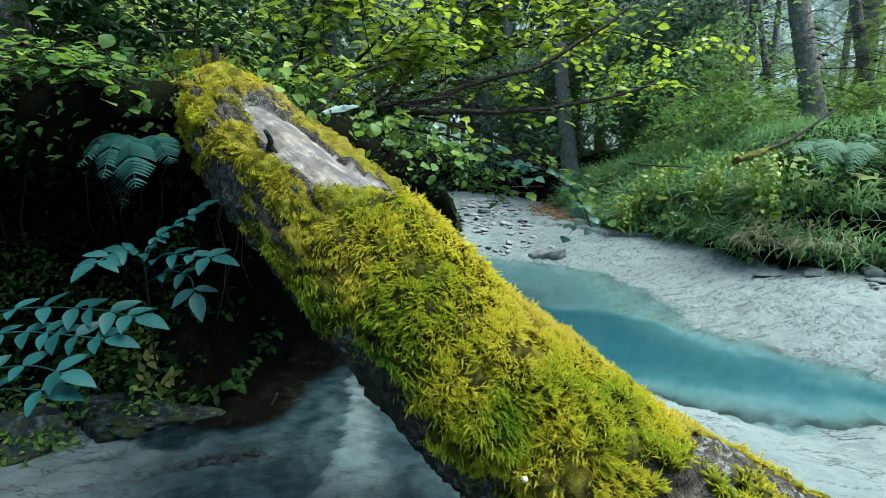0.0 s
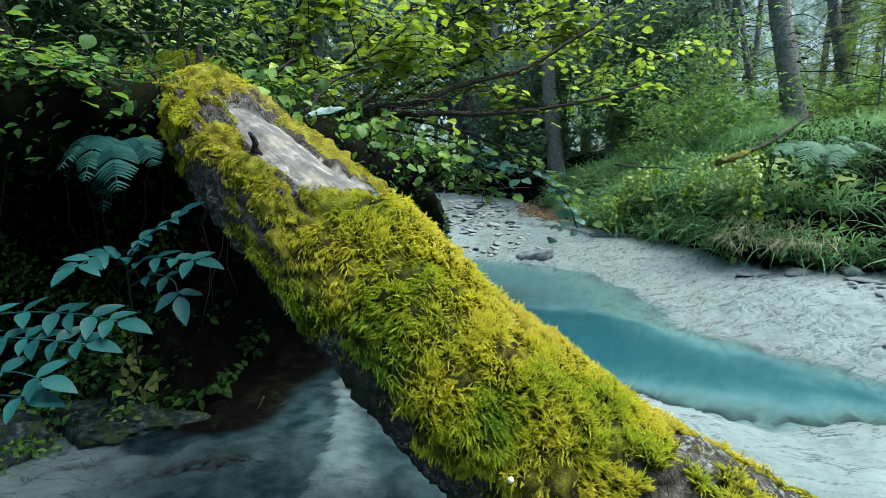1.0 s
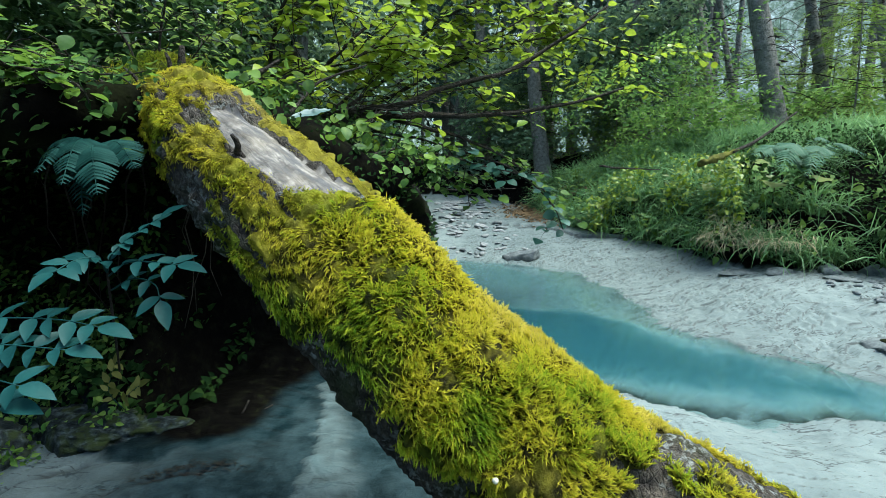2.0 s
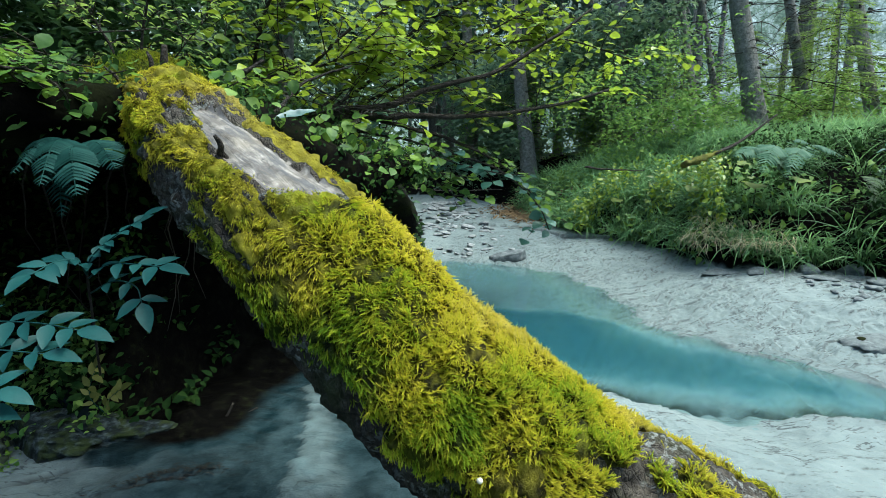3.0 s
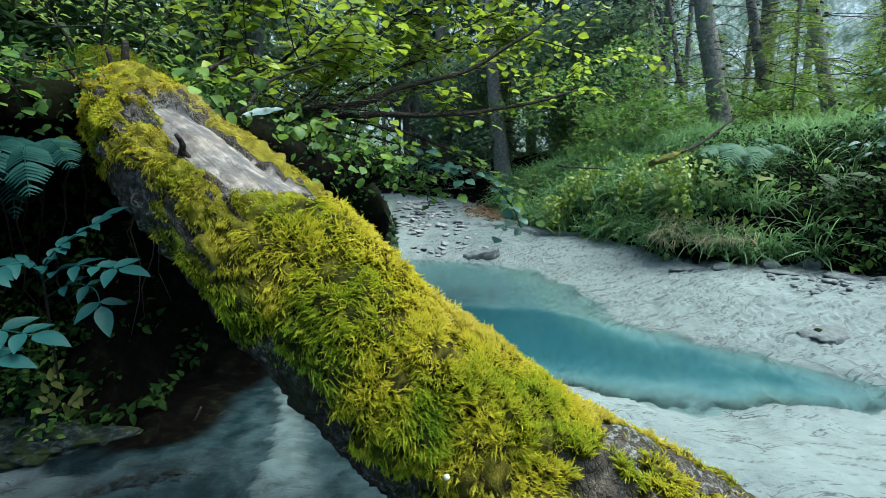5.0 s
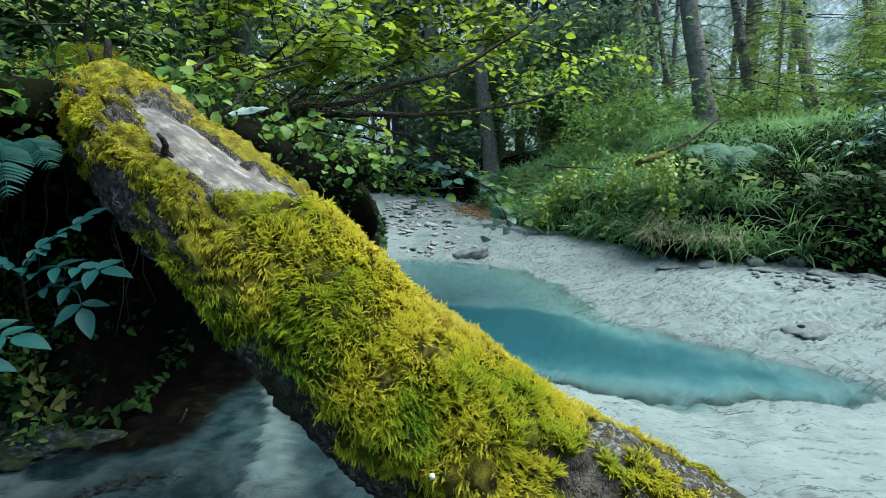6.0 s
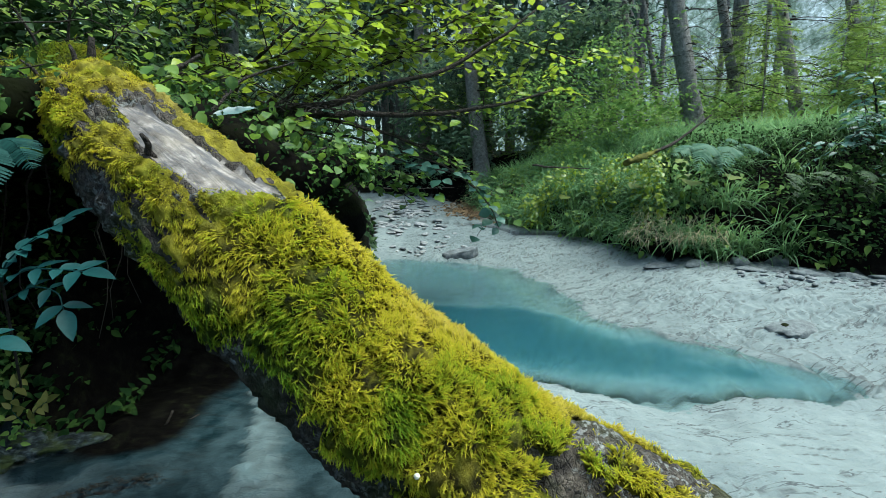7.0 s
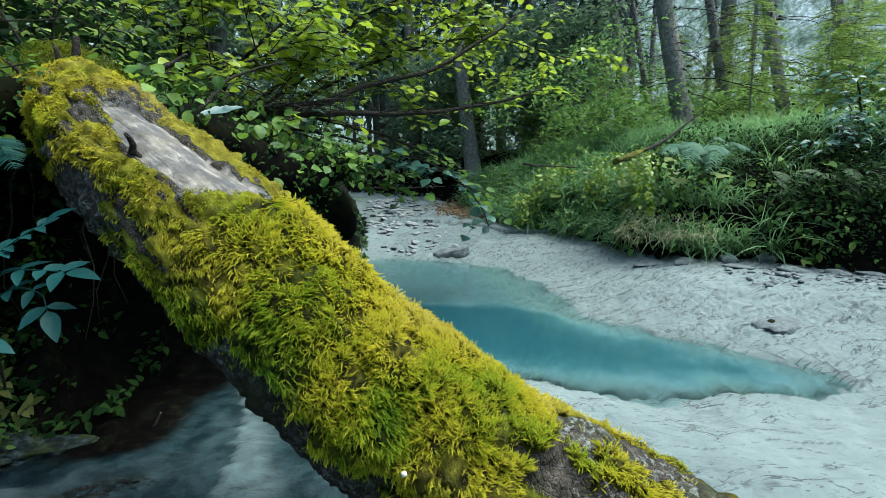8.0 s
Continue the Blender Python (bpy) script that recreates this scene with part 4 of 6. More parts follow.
for q in range(130):
    t = rng.uniform(0, 1) ** 0.8
    x, y = 2.57 + 0.9 * t + 0.09 * rng.normal(), 2.84 - 0.54 * t + 0.13 * rng.normal()
    w = rng.uniform(0.012, 0.035) * (1.7 if q % 7 == 0 else 1)
    z = float(height(x, y))
    lay("stone", debris[rng.randint(3)], None, (x, y, z + 0.1 * w), (w, w, w), (rng.uniform(-0.2, 0.2), rng.uniform(-0.2, 0.2), rng.uniform(0, 6)), "flat grey stone in the sand below the grassy bank", group="stones below the bank")

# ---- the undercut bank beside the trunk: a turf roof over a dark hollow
# overhang soil near black, with the shade of the hollow in its colour
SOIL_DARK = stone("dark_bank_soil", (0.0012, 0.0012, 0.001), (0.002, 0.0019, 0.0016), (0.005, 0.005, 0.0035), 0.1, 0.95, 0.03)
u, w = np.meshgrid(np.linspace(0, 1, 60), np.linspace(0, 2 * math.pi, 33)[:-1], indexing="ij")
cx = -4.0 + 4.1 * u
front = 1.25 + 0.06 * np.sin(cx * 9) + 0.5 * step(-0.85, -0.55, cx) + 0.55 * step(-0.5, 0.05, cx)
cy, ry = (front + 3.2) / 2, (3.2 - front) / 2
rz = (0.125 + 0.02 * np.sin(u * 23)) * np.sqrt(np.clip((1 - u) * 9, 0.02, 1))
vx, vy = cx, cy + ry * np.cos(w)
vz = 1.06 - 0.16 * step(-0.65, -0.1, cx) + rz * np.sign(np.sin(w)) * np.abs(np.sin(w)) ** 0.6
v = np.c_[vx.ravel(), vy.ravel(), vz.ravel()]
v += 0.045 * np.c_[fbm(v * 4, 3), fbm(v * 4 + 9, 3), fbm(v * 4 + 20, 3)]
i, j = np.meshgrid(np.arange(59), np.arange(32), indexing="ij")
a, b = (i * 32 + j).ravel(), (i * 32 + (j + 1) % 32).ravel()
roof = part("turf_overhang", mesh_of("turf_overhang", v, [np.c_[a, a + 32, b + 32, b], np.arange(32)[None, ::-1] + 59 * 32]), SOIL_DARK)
tagged(roof, "dark overhanging turf and soil of the undercut bank", "bank", kind="structure")

rng = np.random.RandomState(31)
roots = thing("hanging_roots", (-0.9, 1.8, 1.05), "thin pale roots that hang from the undercut bank", "roots")
for q in range(26):
    x, y = rng.uniform(-1.6, -0.5), rng.uniform(1.55, 2.1)
    n = 7
    line = np.c_[x + np.cumsum(rng.normal(0, 0.02, n)), y + np.cumsum(rng.normal(0, 0.015, n)), np.linspace(1.07, 1.07 - rng.uniform(0.2, 0.75), n)] - np.array([-0.9, 1.8, 1.05])
    vv, ff = tube(line, np.linspace(0.004, 0.0012, n), 5)
    part("root", mesh_of("root", vv, ff), TWIG, roots)

# ---- plants
HAZEL = [leaf_form(0.80, 9, 0.10, 0.22, 0.47, 0.15, 0.03, s) for s in range(4)]
SMALL = [leaf_form(0.55, 5, 0.2, 0.3, 0.4, 0.2, 0.03, s) for s in range(3)]
TINY = [leaf_form(0.55, 4, 0.2, 0.3, 0.4, 0.2, 0.03, s) for s in range(3)]
ASHLEAF = [leaf_form(0.47, 7, 0.13, 0.18, 0.38, 0.15, 0.01, s) for s in range(3)]
BLADES = [blade_form(w, 5, b, 0.3) for w, b in ((0.026, 0.7), (0.02, 1.1), (0.028, 1.45), (0.018, 0.9), (0.024, 1.3))]


def single(form, name, material):
    v, f, al = form
    me = mesh_of(name, v, f, True, along=al, tint=np.zeros(len(v)))
    me.materials.append(material)
    return me


def leaf_objects(name, meshes, parent, places, rotations, sizes, label=""):
    base = Vector(parent.location)
    for q in range(len(places)):
        ob = new(name, meshes[q % len(meshes)])
        ob.parent = parent
        ob.matrix_basis = Matrix.LocRotScale(Vector(places[q]) - base, Matrix(rotations[q].tolist()).to_quaternion(), Vector([float(sizes[q])] * 3))
        if label:
            ob["label"] = label


def twigs_of(line, count, rng, reach=(0.2, 0.45), start=0.2, lift=0.15, level=0.6):
    """Side twigs of a limb, each a line of 7 points."""
    line = np.asarray(line)
    tan = unit(np.gradient(line, axis=0))
    made = []
    for q in range(count):
        k = int((start + (1 - start) * (q + rng.uniform(0, 1)) / count) * (len(line) - 1))
        d = unit(tan[k] * rng.uniform(0.3, 0.9) + unit(rng.normal(0, 1, 3)) * [1, 0.8, level] + [0, 0, lift])
        n, length = 7, rng.uniform(*reach)
        pts = [line[k]]
        for r in range(n - 1):
            d = unit(d + rng.normal(0, 0.16, 3) + [0, 0, -0.05])
            pts.append(pts[-1] + d * length / (n - 1))
        made.append(np.array(pts))
    return made


def leaves_on(twigs, rng, gap=0.035, size=(0.05, 0.085), start=0.12, tilt=0.28):
    """Leaves alternately along twigs: places, rotations, sizes."""
    P, Dr, U = [], [], []
    for line in twigs:
        seg = np.linalg.norm(np.diff(line, axis=0), axis=1).sum()
        n = max(2, int(seg * (1 - start) / gap))
        ts = np.linspace(start, 1, n)
        pos = np.stack([np.interp(ts, np.linspace(0, 1, len(line)), line[:, c]) for c in range(3)], 1)
        tan = unit(np.gradient(pos, axis=0))
        side = unit(np.cross(tan, [0, 0, 1.0])) * np.where(np.arange(n) % 2, 1, -1)[:, None]
        d = unit((tan * 0.6 + side * 0.9 + rng.normal(0, 0.25, (n, 3))) * [1, 1, 0.35] + [0, 0, -0.10])
        P.append(pos + d * 0.012)
        Dr.append(d)
        U.append(unit(np.tile([0, -0.16, 0.85], (n, 1)) + rng.normal(0, tilt, (n, 3))))
    P, Dr, U = np.vstack(P), np.vstack(Dr), np.vstack(U)
    return P, turns(Dr, U), rng.uniform(*size, len(P))


def bush(name, base, limbs, label, category, material, seed, per_limb=16, size=(0.05, 0.085), thick=0.012, singles=300, forms=None, reach=(0.2, 0.45), second=2, gap=0.035, level=0.6, tilt=0.28, clear=0):
    """A shrub: limbs, twigs and leaves; its first limbs, as many as clear says, stay bare of leaves on their open side."""
    rng = np.random.RandomState(seed)
    top = thing(name, base, label, category)
    base = np.array(base)
    all_twigs, wood_parts, bare = [], [], []
    for number, pts in enumerate(limbs):
        line = spline(pts, 26)
        line = line + 0.012 * np.c_[fbm(line * 5, 2), fbm(line * 5 + 7, 2), fbm(line * 5 + 14, 2)]
        v, f = tube(line - base, np.linspace(thick, thick * 0.35, 26) * (1.7 if number < 2 else 0.8), 7, 0.2, 40)
        part("limb", mesh_of("limb", v, f), TWIG, top)
        tw = twigs_of(line, per_limb - (8 if number < clear else 0), rng, reach, 0.2, 0.15, level)
        for q in list(tw):
            tw += twigs_of(q, second, rng, (reach[0] * 0.5, reach[1] * 0.55), 0.3, 0.1, level)
        tw.append(line[14:])
        if number < clear:
            bare.append(line[5:23])
        all_twigs += tw
    for q in all_twigs:
        wood_parts.append(tube(q - base, np.linspace(0.0032, 0.0012, len(q)), 4, cap=False))
    v, f = join(wood_parts)
    tagged(part("twigs", mesh_of("twigs", v, f), TWIG, top), kind="stuff")
    P, R, Sz = leaves_on(all_twigs, rng, gap, size, 0.12, tilt)
    for line in bare:
        limb_z, limb_y = np.interp(P[:, 0], line[:, 0], line[:, 2]), np.interp(P[:, 0], line[:, 0], line[:, 1])
        grown = (np.abs(P[:, 2] - limb_z) > 0.05 + 0.3 * Sz) | (P[:, 1] > limb_y) | (P[:, 0] < line[0, 0])
        P, R, Sz = P[grown], R[grown], Sz[grown]
    order = rng.permutation(len(P))
    P, R, Sz = P[order], R[order], Sz[order]
    forms = forms or HAZEL
    near = np.argsort(P[:, 1])[:singles]
    rest = np.setdiff1d(np.arange(len(P)), near)
    leaf_objects("leaf", [single(q, "leaf", material) for q in forms], top, P[near], R[near], Sz[near])
    if len(rest):
        tagged(part("foliage", scatter("foliage", forms, P[rest] - base, R[rest], Sz[rest], seed), material, top), kind="stuff")
    return top


B = (-0.72, 2.75, 1.0)
bush("hazel_bush", B, [
    [B, (-0.573, 2.673, 1.148), (-0.076, 2.896, 1.277), (0.152, 3.015, 1.388), (0.566, 3.135, 1.506), (0.805, 3.157, 1.641), (1.18, 3.2, 1.91)],
    [B, (-0.544, 2.671, 1.139), (0.051, 2.888, 1.224), (0.382, 2.99, 1.232), (0.805, 3.1, 1.287), (1.316, 3.122, 1.422)],
    [B, (-0.68, 2.35, 1.25), (-0.559, 2.4, 1.339), (-0.393, 2.51, 1.398), (-0.256, 2.521, 1.466), (-0.1, 2.6, 1.6)],
    [B, (-0.7, 2.6, 1.5), (-0.55, 2.55, 1.8), (-0.3, 2.6, 2.1)],
    [B, (-0.45, 2.8, 1.5), (-0.15, 2.9, 1.75), (0.1, 3.0, 1.95), (0.4, 3.1, 2.15)],
    [B, (-0.3, 3.0, 1.35), (0.05, 3.2, 1.6), (0.45, 3.4, 1.75), (0.9, 3.5, 2.0)],
    [B, (0.0, 3.2, 1.45), (0.6, 3.4, 1.72), (1.1, 3.5, 1.80), (1.62, 3.45, 1.66)],
    [B, (0.1, 3.1, 1.75), (0.6, 3.4, 2.05), (1.2, 3.5, 2.12)],
    [B, (-0.5, 2.5, 1.15), (-0.3, 2.4, 1.2), (-0.05, 2.5, 1.2)],
], "spreading hazel bush with bright green leaves over the stream", "bush", LEAF, 5, 20, (0.042, 0.078), 0.014, 300, None, (0.2, 0.46), 2, 0.032, 0.3, 0.26, 2)

bush("hazel_branch", B, [
    [B, (-0.4, 2.9, 1.05), (-0.1, 3.1, 1.02), (0.2, 3.4, 0.92), (0.45, 3.6, 0.86)],
    [B, (-0.35, 2.75, 1.2), (0.1, 3.0, 1.15), (0.5, 3.4, 1.05), (0.85, 3.6, 0.85), (1.0, 3.6, 0.62)],
    [B, (-0.3, 2.6, 1.05), (0.0, 2.9, 0.98), (0.2, 3.1, 0.85), (0.38, 3.2, 0.72)],
], "low hazel branch with half-lit green leaves over the water", "bush", MID_LEAF, 6, 13, (0.05, 0.09), 0.009, 300, None, (0.12, 0.3), 1, 0.055, 0.4, 0.3)

bush("hazel_branch", B, [
    [B, (-0.3, 2.8, 1.12), (0.2, 3.1, 1.05), (0.6, 3.3, 0.93), (0.93, 3.4, 0.68), (1.02, 3.4, 0.50)],
    [B, (-0.3, 2.7, 1.1), (0.1, 2.9, 1.0), (0.35, 3.0, 0.95), (0.62, 3.05, 0.90)],
], "drooping hazel branch with large bluish leaves above the sand", "bush", COOL_LEAF, 12, 7, (0.06, 0.10), 0.006, 300, None, (0.08, 0.2), 1, 0.06, 0.4, 0.35)

C = (-1.3, 1.9, 1.12)
bush("hazel_shoot", C, [
    [C, (-1.15, 1.5, 1.18), (-1.0, 1.3, 1.16), (-0.85, 1.22, 1.14)],
    [C, (-1.3, 1.45, 1.19), (-1.2, 1.25, 1.15), (-1.02, 1.15, 1.11)],
    [C, (-1.1, 1.7, 1.2), (-0.95, 1.5, 1.2), (-0.8, 1.42, 1.14)],
    [C, (-1.2, 1.6, 1.20), (-1.1, 1.42, 1.20), (-0.98, 1.36, 1.17)],
], "low hazel shoots with half-lit leaves on the overhanging bank", "bush", MID_LEAF, 9, 15, (0.032, 0.055), 0.005, 300, None, (0.10, 0.19), 1, 0.034, 0.2, 0.13)

G = (-1.45, 3.0, 1.15)
bush("spindle_shrub", G, [
    [G, (-1.42, 2.98, 1.5), (-1.36, 2.95, 1.8), (-1.25, 2.9, 2.0)],
    [G, (-1.55, 2.98, 1.5), (-1.65, 2.95, 1.75), (-1.7, 2.9, 1.9)],
    [G, (-1.3, 2.96, 1.45), (-1.15, 2.92, 1.62), (-1.0, 2.9, 1.75)],
], "slender shrub with bright yellow-green leaves behind the root mound", "bush", YOUNG, 23, 12, (0.03, 0.055), 0.006, 300, SMALL, (0.12, 0.28), 2, 0.03, 0.4, 0.3)

bush("elder_shrub", (4.5, 3.6, 0.7), [
    [(4.5, 3.6, 0.7), (4.4, 3.6, 1.1), (4.2, 3.5, 1.4), (4.0, 3.4, 1.6)],
    [(4.5, 3.6, 0.7), (4.6, 3.5, 1.1), (4.7, 3.4, 1.45), (4.6, 3.3, 1.75)],
    [(4.5, 3.6, 0.7), (4.2, 3.4, 0.95), (3.9, 3.3, 1.1), (3.65, 3.25, 1.1)],
    [(4.5, 3.6, 0.7), (4.9, 3.5, 1.0), (5.2, 3.3, 1.3)],
    [(4.5, 3.6, 0.7), (4.4, 3.3, 0.85), (4.25, 3.1, 0.85), (4.1, 3.0, 0.75)],
    [(4.5, 3.6, 0.7), (4.3, 3.2, 1.2), (4.0, 2.9, 1.35), (3.75, 2.75, 1.25)],
    [(4.5, 3.6, 0.7), (4.6, 3.2, 1.3), (4.5, 2.8, 1.5), (4.3, 2.5, 1.4)],
    [(4.5, 3.6, 0.7), (4.9, 3.2, 1.3), (5.0, 2.8, 1.6), (4.9, 2.4, 1.6)],
], "leafy shrub with dull bluish-green leaves on the bank", "bush", COOL_LEAF, 15, 12, (0.05, 0.085), 0.008, 300, SMALL, (0.15, 0.4), 2, 0.04)


# herbs and moss that cover the overhanging turf, shade put into the leaf colour
rng = np.random.RandomState(61)
rv = np.array([q.co[:] for q in roof.data.vertices])
pick = rv[(rv[:, 0] > -2.6) & (rv[:, 1] < 2.6)]
P = pick[rng.randint(0, len(pick), 8500)] + rng.normal(0, 0.045, (8500, 3)) + [0, -0.02, 0.02]
way = unit(rng.normal(0, 0.6, (len(P), 3)) + [0, -0.9, -0.25])
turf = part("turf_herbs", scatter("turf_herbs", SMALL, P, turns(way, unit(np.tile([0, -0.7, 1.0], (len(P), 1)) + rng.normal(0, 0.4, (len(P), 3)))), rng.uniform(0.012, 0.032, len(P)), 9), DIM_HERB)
tagged(turf, "dim leaves and moss covering the overhanging turf", "herbs", kind="stuff")


def pinnate(top, line, pairs, size, normal, stem=0.0022, taper=0.75, meshes=None):
    """A compound leaf: a stalk and paired leaflets."""
    base = np.array(top.location)
    line = spline(line, 14)
    v, f = tube(line - base, np.linspace(stem, stem * 0.5, 14), 5)
    part("stalk", mesh_of("stalk", v, f), ASH_LEAF, top)
    ts = np.linspace(0.3, 0.93, pairs)
    P, Dr, Z, U = [], [], [], []
    tan = unit(np.gradient(line, axis=0))
    r = np.random.RandomState(int(abs(line[0, 0]) * 1000) + pairs)
    for t in ts:
        k = int(t * 13)
        side = unit(np.cross(tan[k], normal))
        for sgn in (-1, 1):
            P.append(line[k])
            Dr.append(unit(side * sgn + tan[k] * 0.55 + r.normal(0, 0.14, 3)))
            Z.append(size * r.uniform(0.75, 1.05) * (0.75 + 0.35 * t if taper < 1 else 1))
            U.append(unit(np.array(normal) + r.normal(0, 0.18, 3)))
    P.append(line[-1])
    Dr.append(tan[-1])
    Z.append(size * 1.25)
    U.append(np.array(normal))
    leaf_objects("leaflet", meshes or ASH_MESH, top, P, turns(np.array(Dr), np.array(U)), Z)


ASH_MESH = [single(q, "leaflet", ASH_LEAF) for q in ASHLEAF]
ash_upper = thing("ash_sapling", (-0.752, 1.237, 0.404), "young ash with blue-green compound leaves beside the dark hollow", "sapling")
pinnate(ash_upper, [(-0.691, 1.130, 0.681), (-0.670, 1.116, 0.722), (-0.622, 1.113, 0.764), (-0.559, 1.119, 0.806)], 6, 0.050, (0.05, -0.36, 0.93))
pinnate(ash_upper, [(-0.691, 1.130, 0.681), (-0.692, 1.105, 0.718), (-0.711, 1.065, 0.722), (-0.717, 1.002, 0.708)], 6, 0.052, (0.05, -0.36, 0.93))
pinnate(ash_upper, [(-0.687, 1.128, 0.674), (-0.629, 1.104, 0.709), (-0.561, 1.084, 0.712), (-0.502, 1.063, 0.710)], 4, 0.058, (0.05, -0.36, 0.93))
pinnate(ash_upper, [(-0.682, 1.123, 0.642), (-0.616, 1.098, 0.674), (-0.561, 1.076, 0.665), (-0.539, 1.051, 0.636)], 3, 0.056, (0.05, -0.36, 0.93))
v, f = tube(spline([(0, 0, 0), (0.061, -0.107, 0.277)], 8), 0.003, 5)
part("stem", mesh_of("stem", v, f), TWIG, ash_upper)
ash_lower = thing("ash_sapling", (-1.092, 1.031, 0.382), "young ash with broad blue-green leaflets over the mossy rock", "sapling")
pinnate(ash_lower, [(-1.007, 1.014, 0.594), (-0.847, 0.998, 0.617), (-0.712, 0.988, 0.616), (-0.618, 0.966, 0.606)], 6, 0.062, (0.05, -0.36, 0.93))
pinnate(ash_lower, [(-0.982, 0.959, 0.563), (-0.857, 0.961, 0.577), (-0.751, 0.941, 0.579), (-0.660, 0.930, 0.573)], 6, 0.058, (0.05, -0.36, 0.93))
pinnate(ash_lower, [(-0.933, 0.899, 0.506), (-0.846, 0.902, 0.525), (-0.765, 0.884, 0.537), (-0.705, 0.872, 0.528)], 3, 0.058, (0.05, -0.36, 0.93))
pinnate(ash_lower, [(-0.911, 0.894, 0.474), (-0.846, 0.896, 0.484), (-0.786, 0.877, 0.495), (-0.736, 0.867, 0.495)], 2, 0.064, (0.05, -0.36, 0.93))
v, f = tube(spline([(0, 0, 0), (0.085, -0.017, 0.212)], 8), 0.003, 5)
part("stem", mesh_of("stem", v, f), TWIG, ash_lower)


def pinna_form(n=9):
    """One side leaf of a fern frond, length 1 along y, with its own small lobes."""
    v, f3, f4, al = [], [], [], []
    for q in range(n):
        t0, t1 = q / n, (q + 0.92) / n
        w = 0.20 * (1 - t0) ** 0.7 + 0.012
        for sgn in (-1, 1):
            k = len(v)
            v += [(0, t0, 0), (0, t1, 0), (sgn * w, (t0 + t1) / 2 + 0.07, 0.02), (sgn * w * 0.8, t0 + 0.01, 0.02)]
            f4.append((k, k + 1, k + 2, k + 3) if sgn < 0 else (k, k + 3, k + 2, k + 1))
            al += [t0, t1, t1, t0]
    v = np.array(v, float)
    v[:, 2] -= 0.22 * v[:, 1] ** 2
    return v, [np.array(f4)], np.array(al)


PINNA = [pinna_form()]
PINNA_MESH = {}


def fern(base, ends, label, size=0.5, pairs=17, material=None):
    top = thing("fern", base, label, "fern")
    base = np.array(base, float)
    for q, (mid, end) in enumerate(ends):
        line = spline([base, mid, end], 30)
        tan = unit(np.gradient(line, axis=0))
        ts = np.linspace(0.12, 0.98, pairs)
        span = np.linalg.norm(np.array(end) - base)
        v, f = tube(line - base, np.linspace(0.0025, 0.0008, 30), 5)
        leafstuff = material or FERN_LEAF
        frond = part("frond", mesh_of("frond", v, f, True, along=np.zeros(len(v)), tint=np.zeros(len(v))), leafstuff, top)
        pinna = PINNA_MESH.setdefault(leafstuff.name, single(PINNA[0], "pinna", leafstuff))
        for t in ts:
            k = int(t * 29)
            side = unit(np.cross(tan[k], unit(np.array([0, -0.5, 1.0]))))
            for sgn in (-1, 1):
                way = unit(side * sgn + tan[k] * 0.45 + [0, 0, -0.15])
                long = size * span * (np.sin(min(t * 1.7 + 0.25, 1.57)) * (1 - t) ** 0.75 + 0.05)
                ob = new("pinna", pinna)
                ob.parent = frond
                turn = turns(way[None], np.array([[0, -0.45, 1.0]]))[0]
                ob.matrix_basis = Matrix.LocRotScale(Vector(line[k] - base), Matrix(turn.tolist()).to_quaternion(), Vector([float(long)] * 3))
    return top


PALE_FERN = leafy("pale_fern_leaf", (0.03, 0.09, 0.05), (0.06, 0.15, 0.09), (0.12, 0.22, 0.14), 0.6, 0.35, 0.15)
fern((-0.785, 1.298, 0.971), [((-0.810, 1.228, 0.981), (-0.826, 1.135, 0.903)), ((-0.694, 1.227, 0.973), (-0.621, 1.157, 0.913)), ((-0.728, 1.184, 0.955), (-0.655, 1.067, 0.858)), ((-0.789, 1.240, 0.927), (-0.750, 1.160, 0.806)), ((-0.776, 1.207, 0.973), (-0.741, 1.090, 0.878))], "blue-green fern hanging from the dark undercut bank", 0.38, 22, None)
fern((-0.296, 2.132, 0.935), [((-0.219, 2.084, 0.951), (-0.164, 2.019, 0.860)), ((-0.320, 2.136, 0.959), (-0.335, 2.072, 0.877))], "small fern between the trunk and the bush", 0.45, 14, None)
fern((2.929, 3.646, 0.900), [((2.649, 3.573, 1.077), (2.380, 3.462, 1.014)), ((2.927, 3.582, 1.136), (2.998, 3.474, 1.091)), ((2.689, 3.474, 1.091), (2.440, 3.241, 0.900)), ((2.882, 3.471, 1.072), (2.604, 3.235, 0.864)), ((3.175, 3.678, 1.102), (3.325, 3.564, 1.018))], "pale green fern with arching fronds on the bank", 0.32, 22, PALE_FERN)
fern((-1.022, 1.752, 1.091), [((-1.057, 1.704, 1.104), (-1.107, 1.645, 1.053)), ((-0.953, 1.648, 1.071), (-1.002, 1.588, 1.013))], "dim fern under the overhanging bank", 0.35, 14, None)

fern((3.75, 3.05, 0.62), [((3.55, 2.95, 0.88), (3.35, 2.75, 0.82)), ((3.7, 2.85, 0.9), (3.62, 2.6, 0.84)), ((3.9, 2.9, 0.9), (3.98, 2.65, 0.85)), ((3.62, 3.0, 0.78), (3.42, 2.85, 0.62))], "dark green fern in the shade of the bank", 0.26, 17, SHADE_LEAF)
fern((3.35, 3.3, 0.6), [((3.2, 3.18, 0.86), (3.02, 2.98, 0.8)), ((3.32, 3.1, 0.88), (3.27, 2.85, 0.82)), ((3.5, 3.15, 0.85), (3.6, 2.95, 0.78))], "dark green fern in the shade of the bank", 0.26, 17, SHADE_LEAF)


